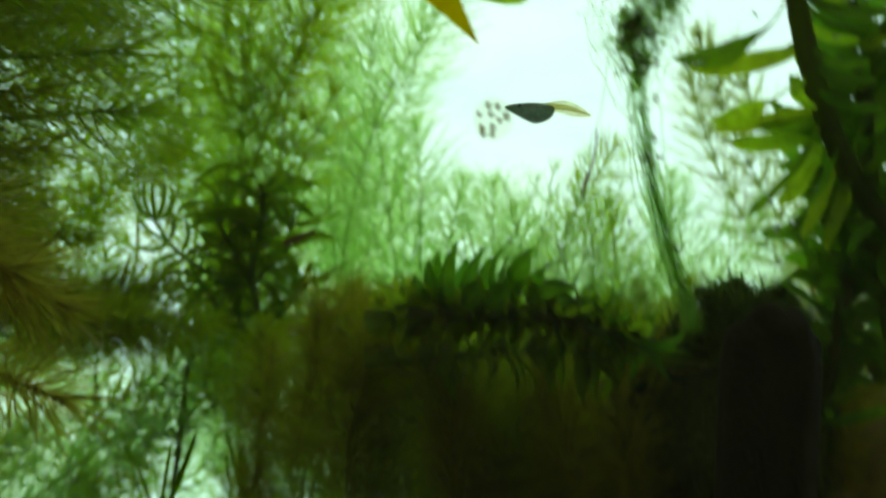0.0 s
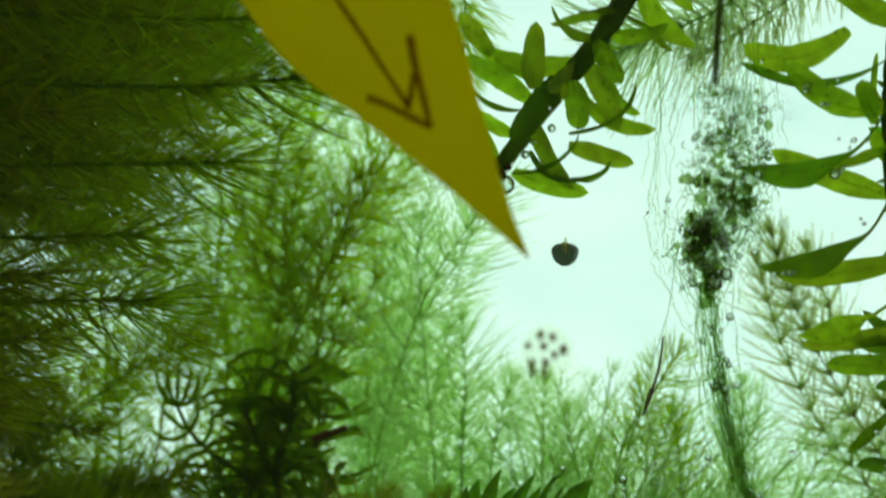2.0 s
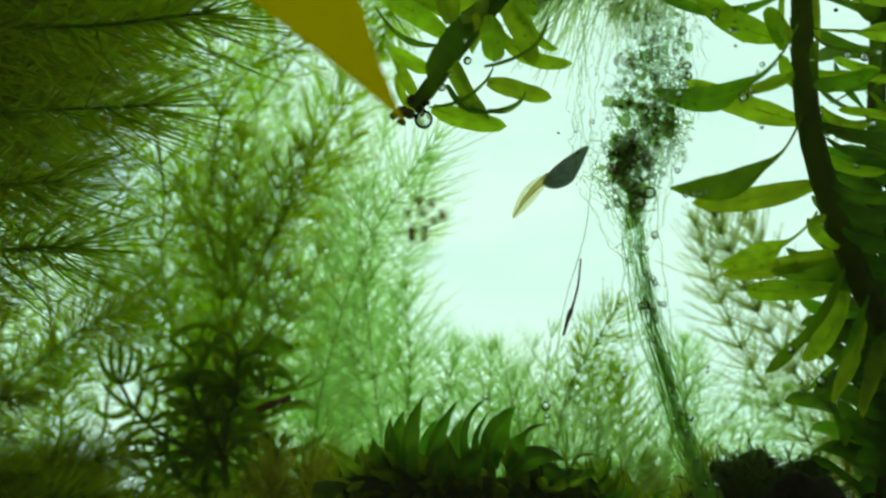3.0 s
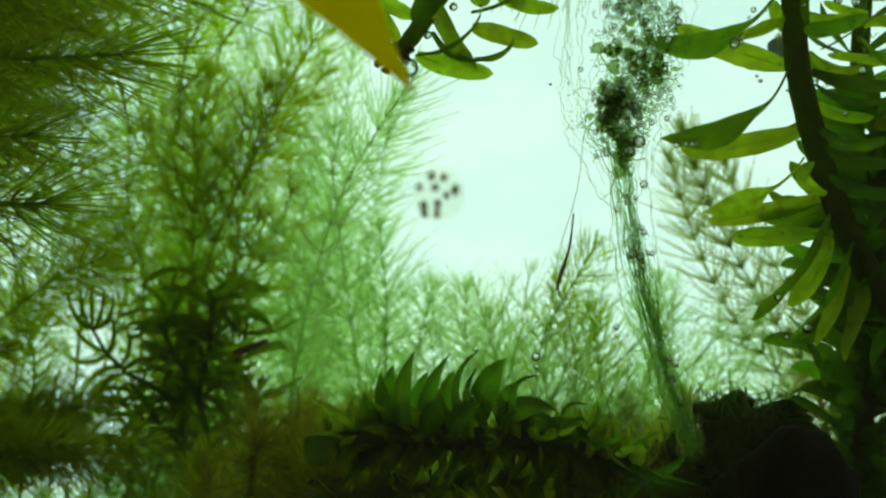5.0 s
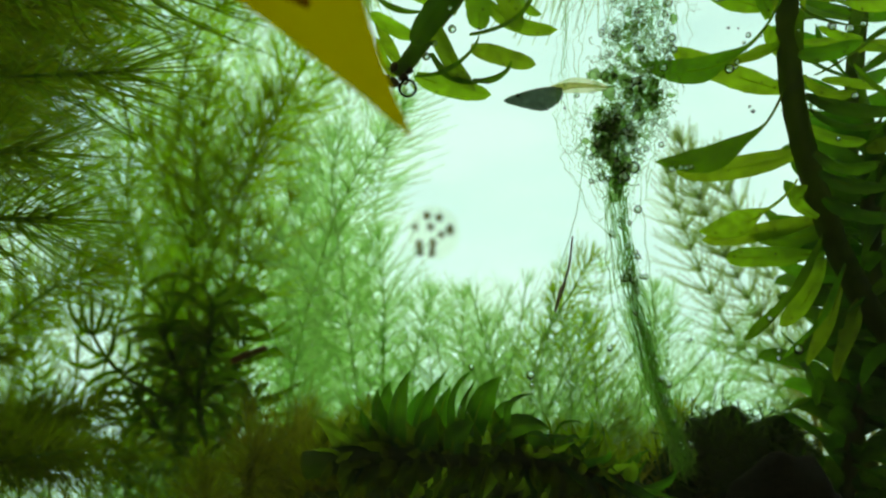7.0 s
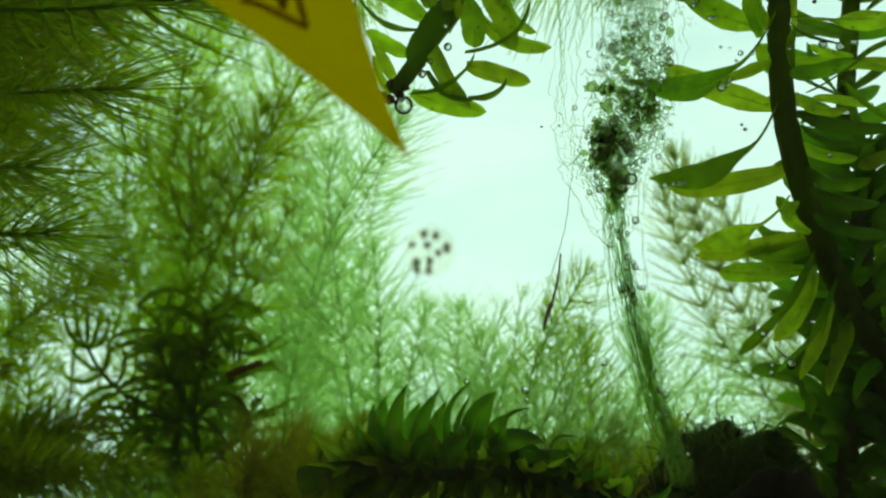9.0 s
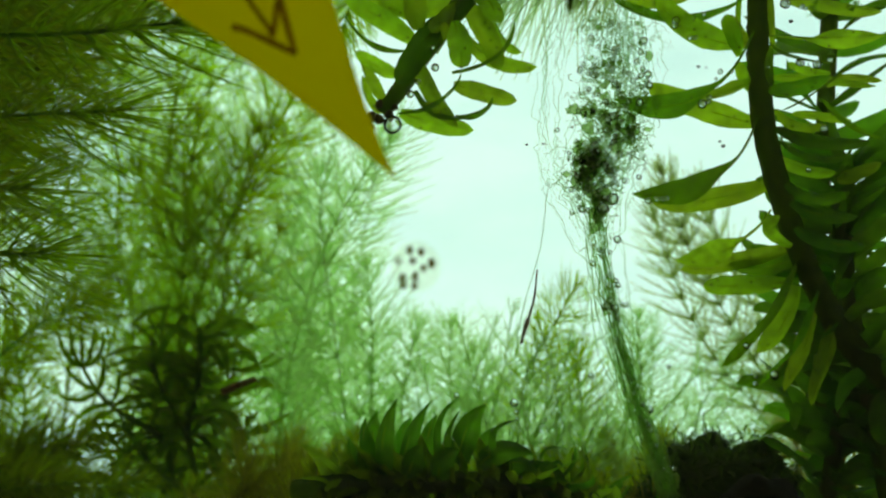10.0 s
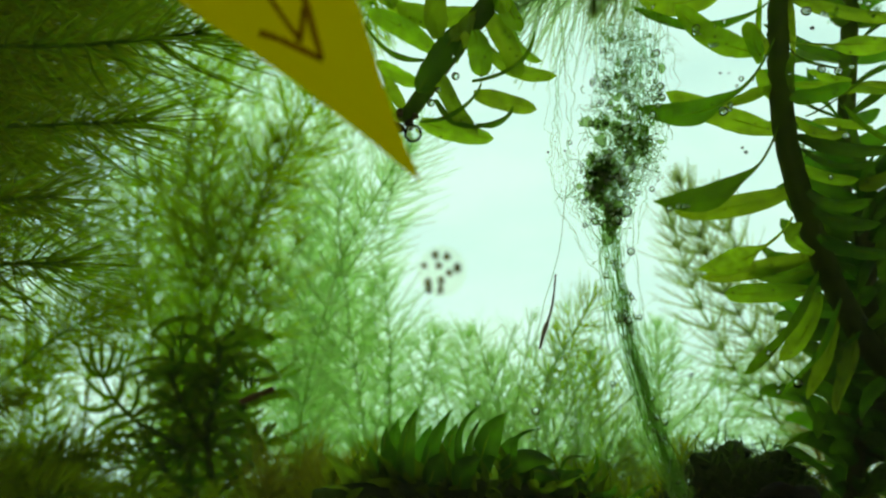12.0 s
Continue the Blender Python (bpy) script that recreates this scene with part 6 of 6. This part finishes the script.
for p, r in (
               ((0.0514, 0.0990, 0.0484), 0.00075),
               ((0.0553, 0.0990, 0.0456), 0.00050),
               ((0.0560, 0.0990, 0.0457), 0.00050),
               ((0.0555, 0.0990, 0.0500), 0.00050),
               ((0.0577, 0.0990, 0.0508), 0.00050),
               ((0.0751, 0.0990, 0.0529), 0.00088),
               ((0.0789, 0.0990, 0.0523), 0.00050),
               ((0.0798, 0.0990, 0.0519), 0.00050),
               ((0.0636, 0.0990, 0.0381), 0.00050),
               ((0.0603, 0.0990, 0.0365), 0.00038),
               ((0.0572, 0.0990, 0.0307), 0.00075),
               ((0.0587, 0.0990, 0.0314), 0.00050),
               ((0.0783, 0.0990, 0.0401), 0.00075),
               ((0.0822, 0.0990, 0.0395), 0.00088),
               ((0.0850, 0.0990, 0.0405), 0.00063),
               ((0.0835, 0.0990, 0.0254), 0.00075),
               ((0.0870, 0.0990, 0.0546), 0.00063),
               ((0.0887, 0.0990, 0.0542), 0.00063),
               ((0.0665, 0.0990, -0.0217), 0.00063),
               ((0.0725, 0.0990, -0.0279), 0.00100),
               ((0.0684, 0.0990, -0.0283), 0.00050),
               ((0.0683, 0.0990, -0.0300), 0.00038),
               ((0.0801, 0.0990, 0.0164), 0.00050),
               ((0.0526, 0.0990, 0.0481), 0.00038),
               ((0.0715, 0.0990, 0.0390), 0.00038)):
    bubble(p, r)
for i in range(262):
    if i < 110:
        p = vec((0.0309, 0.0835, 0.0137)) + rng.normal(0, 1, 3) * np.array([0.0030, 0.0012, 0.0042])
    elif i < 205:
        p = vec((0.0344, 0.0845, 0.0294)) + rng.normal(0, 1, 3) * np.array([0.0036, 0.0012, 0.0070])
    else:
        k = rng.integers(30, 54)
        p = core[k] + rng.normal(0, 1, 3) * np.array([0.0011, 0.0006, 0.001]) + np.array([0, -0.0012, 0])
    bubble(p, rng.choice([0.00035, 0.0005, 0.0006, 0.0008, 0.0011], p=[0.30, 0.40, 0.25, 0.05, 0.0]), algae)
bubble((0.0336, 0.0825, 0.0079), 0.00125, algae)
bubble((0.0316, 0.0825, 0.0061), 0.00115, algae)
for i in range(46):
    p = np.array([rng.uniform(-0.20, -0.055), rng.uniform(0.080, 0.095), rng.uniform(0.0, 0.11)])
    bubble(p, rng.uniform(0.00022, 0.00045), None, "tiny glinting air bubble among the foxtail needles")
for p, r in (((0.0473, 0.0600, 0.0308), 0.0003), ((0.0516, 0.0600, 0.0166), 0.0004), ((0.0510, 0.0600, 0.0174), 0.0003), ((0.0463, 0.0500, 0.0285), 0.0002), ((0.0736, 0.0900, 0.0467), 0.0005), ((0.0213, 0.0800, 0.0198), 0.0003), ((0.0179, 0.0800, 0.0196), 0.0003), ((0.0481, 0.0900, -0.0253), 0.0003)):
    bm = ball(p, r, 8, 0.8)
    tagged(part("drifting_speck", bm, M_SPECK), "tiny grey speck drifting in the water", "speck", "drifting specks")

# ---------------------------------------------------------------- tadpole, head along +x
tadpole = thing("tadpole", (0, 0, 0), "small dark tadpole with a yellowish translucent tail, swimming", "tadpole")
body_bm = bmesh.new()
bmesh.ops.create_uvsphere(body_bm, u_segments=28, v_segments=18, radius=1, matrix=Matrix.Rotation(math.pi / 2, 4, "Y"))
for v in body_bm.verts:
    x, y, z = v.co
    front = max(0, x)
    wide = 1 - 0.55 * front ** 1.7 - 0.12 * max(0, -x)
    deep = 0.0018 if z > 0 else 0.0040 * (1 - 0.5 * front ** 1.2)
    v.co = Vector((x * (0.0088 if x > 0 else 0.0062), y * 0.0034 * wide, z * deep * (1 - 0.25 * front) + 0.0010 + 0.0004 * front))
part("body", body_bm, M_TAD, tadpole, "dark mottled oval body")
tail_line = spline([(-0.0035, 0, 0.0018), (-0.0085, 0.0003, 0.0017), (-0.0130, -0.0003, 0.0008), (-0.0175, 0, -0.0006)], 14)
stem_mesh("tail_muscle", tail_line, 0.0011, 0.0002, M_FIN, tadpole, 8, "yellow-brown tail muscle")
fin_bm = bmesh.new()
rows_ = []
for i, p in enumerate(tail_line):
    u = i / 13
    h = 0.0020 * math.sin(math.pi * (0.08 + 0.90 * u)) ** 0.7
    rows_.append([fin_bm.verts.new((p[0], p[1], p[2] + dz)) for dz in (h, 0.4 * h, -0.4 * h, -h)])
for a, b in zip(rows_, rows_[1:]):
    for k in range(3):
        fin_bm.faces.new((a[k], a[k + 1], b[k + 1], b[k]))
part("tail_fin", fin_bm, M_FIN, tadpole, "thin yellowish tail fin")
for sy in (-1, 1):
    part("eye", ball((0.0052, sy * 0.0019, 0.0018), 0.0005, 10), M_EYE, tadpole)


# ---------------------------------------------------------------- what moves
def motions():
    walk(tadpole, [
        (0, pose(0.0103, 0.1350, -0.0007, 0, 0, 200)),
        (0.1, pose(0.0057, 0.1350, 0.0046, 0, 0, 190)),
        (0.2, pose(0.0025, 0.1350, 0.0017, 0, -5, 180)),
        (0.3, pose(-0.0046, 0.1350, 0.0005, 0, 0, 180)),
        (0.4, pose(-0.0068, 0.1350, 0.0021, 0, 5, 180)),
        (0.5, pose(-0.0012, 0.1350, 0.0023, 0, 5, 180)),
        (0.7, pose(0.0095, 0.1350, -0.0005, 0, 5, 182)),
        (1, pose(-0.0052, 0.1350, 0.0048, 0, 8, 182)),
        (1.3, pose(-0.0088, 0.1350, 0.0066, 0, 10, 180)),
        (1.5, pose(-0.0120, 0.1350, 0.0128, 0, 8, 180)),
        (1.6, pose(-0.0047, 0.1350, 0.0136, 0, 5, 140)),
        (1.7, pose(-0.0050, 0.1350, 0.0132, 0, 0, 105)),
        (1.8, pose(-0.0010, 0.1350, 0.0150, 0, 0, 92)),
        (2, pose(0.0029, 0.1350, 0.0146, 0, 0, 90)),
        (2.3, pose(0.0046, 0.1350, 0.0166, 0, 0, 90)),
        (2.5, pose(0.0076, 0.1350, 0.0109, 0, 0, 88)),
        (2.6, pose(0.0081, 0.1350, 0.0097, 0, -10, 80)),
        (2.8, pose(0.0128, 0.1350, 0.0132, 0, -40, 45)),
        (2.9, pose(0.0186, 0.1350, 0.0185, 0, -45, 15)),
        (3, pose(0.0216, 0.1350, 0.0206, 0, -40, 5)),
        (3.1, pose(0.0251, 0.1350, 0.0213, 0, -32, 5)),
        (3.3, pose(0.0319, 0.1350, 0.0251, 0, -25, 5)),
        (3.5, pose(0.0350, 0.1350, 0.0325, 0, -22, 0)),
        (3.7, pose(0.0381, 0.1350, 0.0371, 0, -20, 0)),
        (4.2, pose(0.0508, 0.1350, 0.0383, 0, -10, 0)),
        (4.8, pose(0.0715, 0.1350, 0.0370, 0, -5, 40)),
        (5.2, pose(0.0810, 0.1350, 0.0374, 0, 0, 110)),
        (5.5, pose(0.0781, 0.1350, 0.0348, 0, 0, 170)),
        (5.9, pose(0.0636, 0.1350, 0.0350, 0, -5, 182)),
        (6.1, pose(0.0593, 0.1350, 0.0349, 0, 5, 180)),
        (6.3, pose(0.0505, 0.1350, 0.0326, 0, 8, 180)),
        (6.5, pose(0.0402, 0.1350, 0.0318, 0, 5, 180)),
        (6.7, pose(0.0334, 0.1350, 0.0306, 0, 5, 180)),
        (6.8, pose(0.0279, 0.1350, 0.0303, 0, 12, 180)),
        (6.9, pose(0.0229, 0.1350, 0.0298, 0, 10, 180)),
        (7, pose(0.0196, 0.1350, 0.0298, 0, 12, 180)),
        (7.2, pose(0.0132, 0.1350, 0.0297, 0, 8, 180)),
        (7.6, pose(0.0002, 0.1350, 0.0326, 0, 0, 185)),
        (8, pose(-0.0175, 0.1350, 0.0412, 0, -20, 190)),
        (8.4, pose(-0.0319, 0.1350, 0.0635, 0, -35, 190)),
        (8.8, pose(-0.0421, 0.1350, 0.0903, 0, -40, 190)),
        (12, pose(-0.0510, 0.1350, 0.1313, 0, -40, 190)),
    ])
    walk(algae, [
        (0, pose(0.0340, 0.0880, 0.0469)),
        (0.5, pose(0.0340, 0.0880, 0.0472)),
        (1, pose(0.0333, 0.0880, 0.0453)),
        (1.3, pose(0.0309, 0.0880, 0.0447)),
        (1.5, pose(0.0299, 0.0880, 0.0455)),
        (1.8, pose(0.0311, 0.0880, 0.0467)),
        (2, pose(0.0323, 0.0880, 0.0459)),
        (2.5, pose(0.0338, 0.0880, 0.0467)),
        (3, pose(0.0348, 0.0880, 0.0459)),
        (3.5, pose(0.0348, 0.0880, 0.0467)),
        (3.7, pose(0.0351, 0.0880, 0.0464)),
        (5.5, pose(0.0339, 0.0880, 0.0465)),
        (6, pose(0.0343, 0.0880, 0.0474)),
        (7, pose(0.0341, 0.0880, 0.0462)),
        (9, pose(0.0348, 0.0880, 0.0472)),
        (9.5, pose(0.0335, 0.0880, 0.0467)),
        (10, pose(0.0344, 0.0880, 0.0464)),
        (10.5, pose(0.0324, 0.0880, 0.0458)),
        (11, pose(0.0324, 0.0880, 0.0461)),
        (12, pose(0.0327, 0.0880, 0.0454)),
    ])
    walk(stalk, [
        (0, pose(0.0230, 0.0865, -0.0064)),
        (0.5, pose(0.0213, 0.0865, -0.0053)),
        (1, pose(0.0217, 0.0865, -0.0072)),
        (1.3, pose(0.0213, 0.0865, -0.0092)),
        (1.5, pose(0.0207, 0.0865, -0.0079)),
        (2, pose(0.0218, 0.0865, -0.0047)),
        (2.5, pose(0.0218, 0.0865, -0.0051)),
        (3, pose(0.0224, 0.0865, -0.0048)),
        (3.5, pose(0.0218, 0.0865, -0.0049)),
        (3.7, pose(0.0217, 0.0865, -0.0048)),
        (5.5, pose(0.0227, 0.0865, -0.0054)),
        (6, pose(0.0218, 0.0865, -0.0055)),
        (6.5, pose(0.0226, 0.0865, -0.0046)),
        (7, pose(0.0233, 0.0865, -0.0052)),
        (9, pose(0.0220, 0.0865, -0.0055)),
        (9.5, pose(0.0214, 0.0865, -0.0052)),
        (10, pose(0.0200, 0.0865, -0.0058)),
        (10.5, pose(0.0201, 0.0865, -0.0052)),
        (11, pose(0.0197, 0.0865, -0.0054)),
        (11.5, pose(0.0192, 0.0865, -0.0056)),
        (12, pose(0.0194, 0.0865, -0.0052)),
    ])


motions()
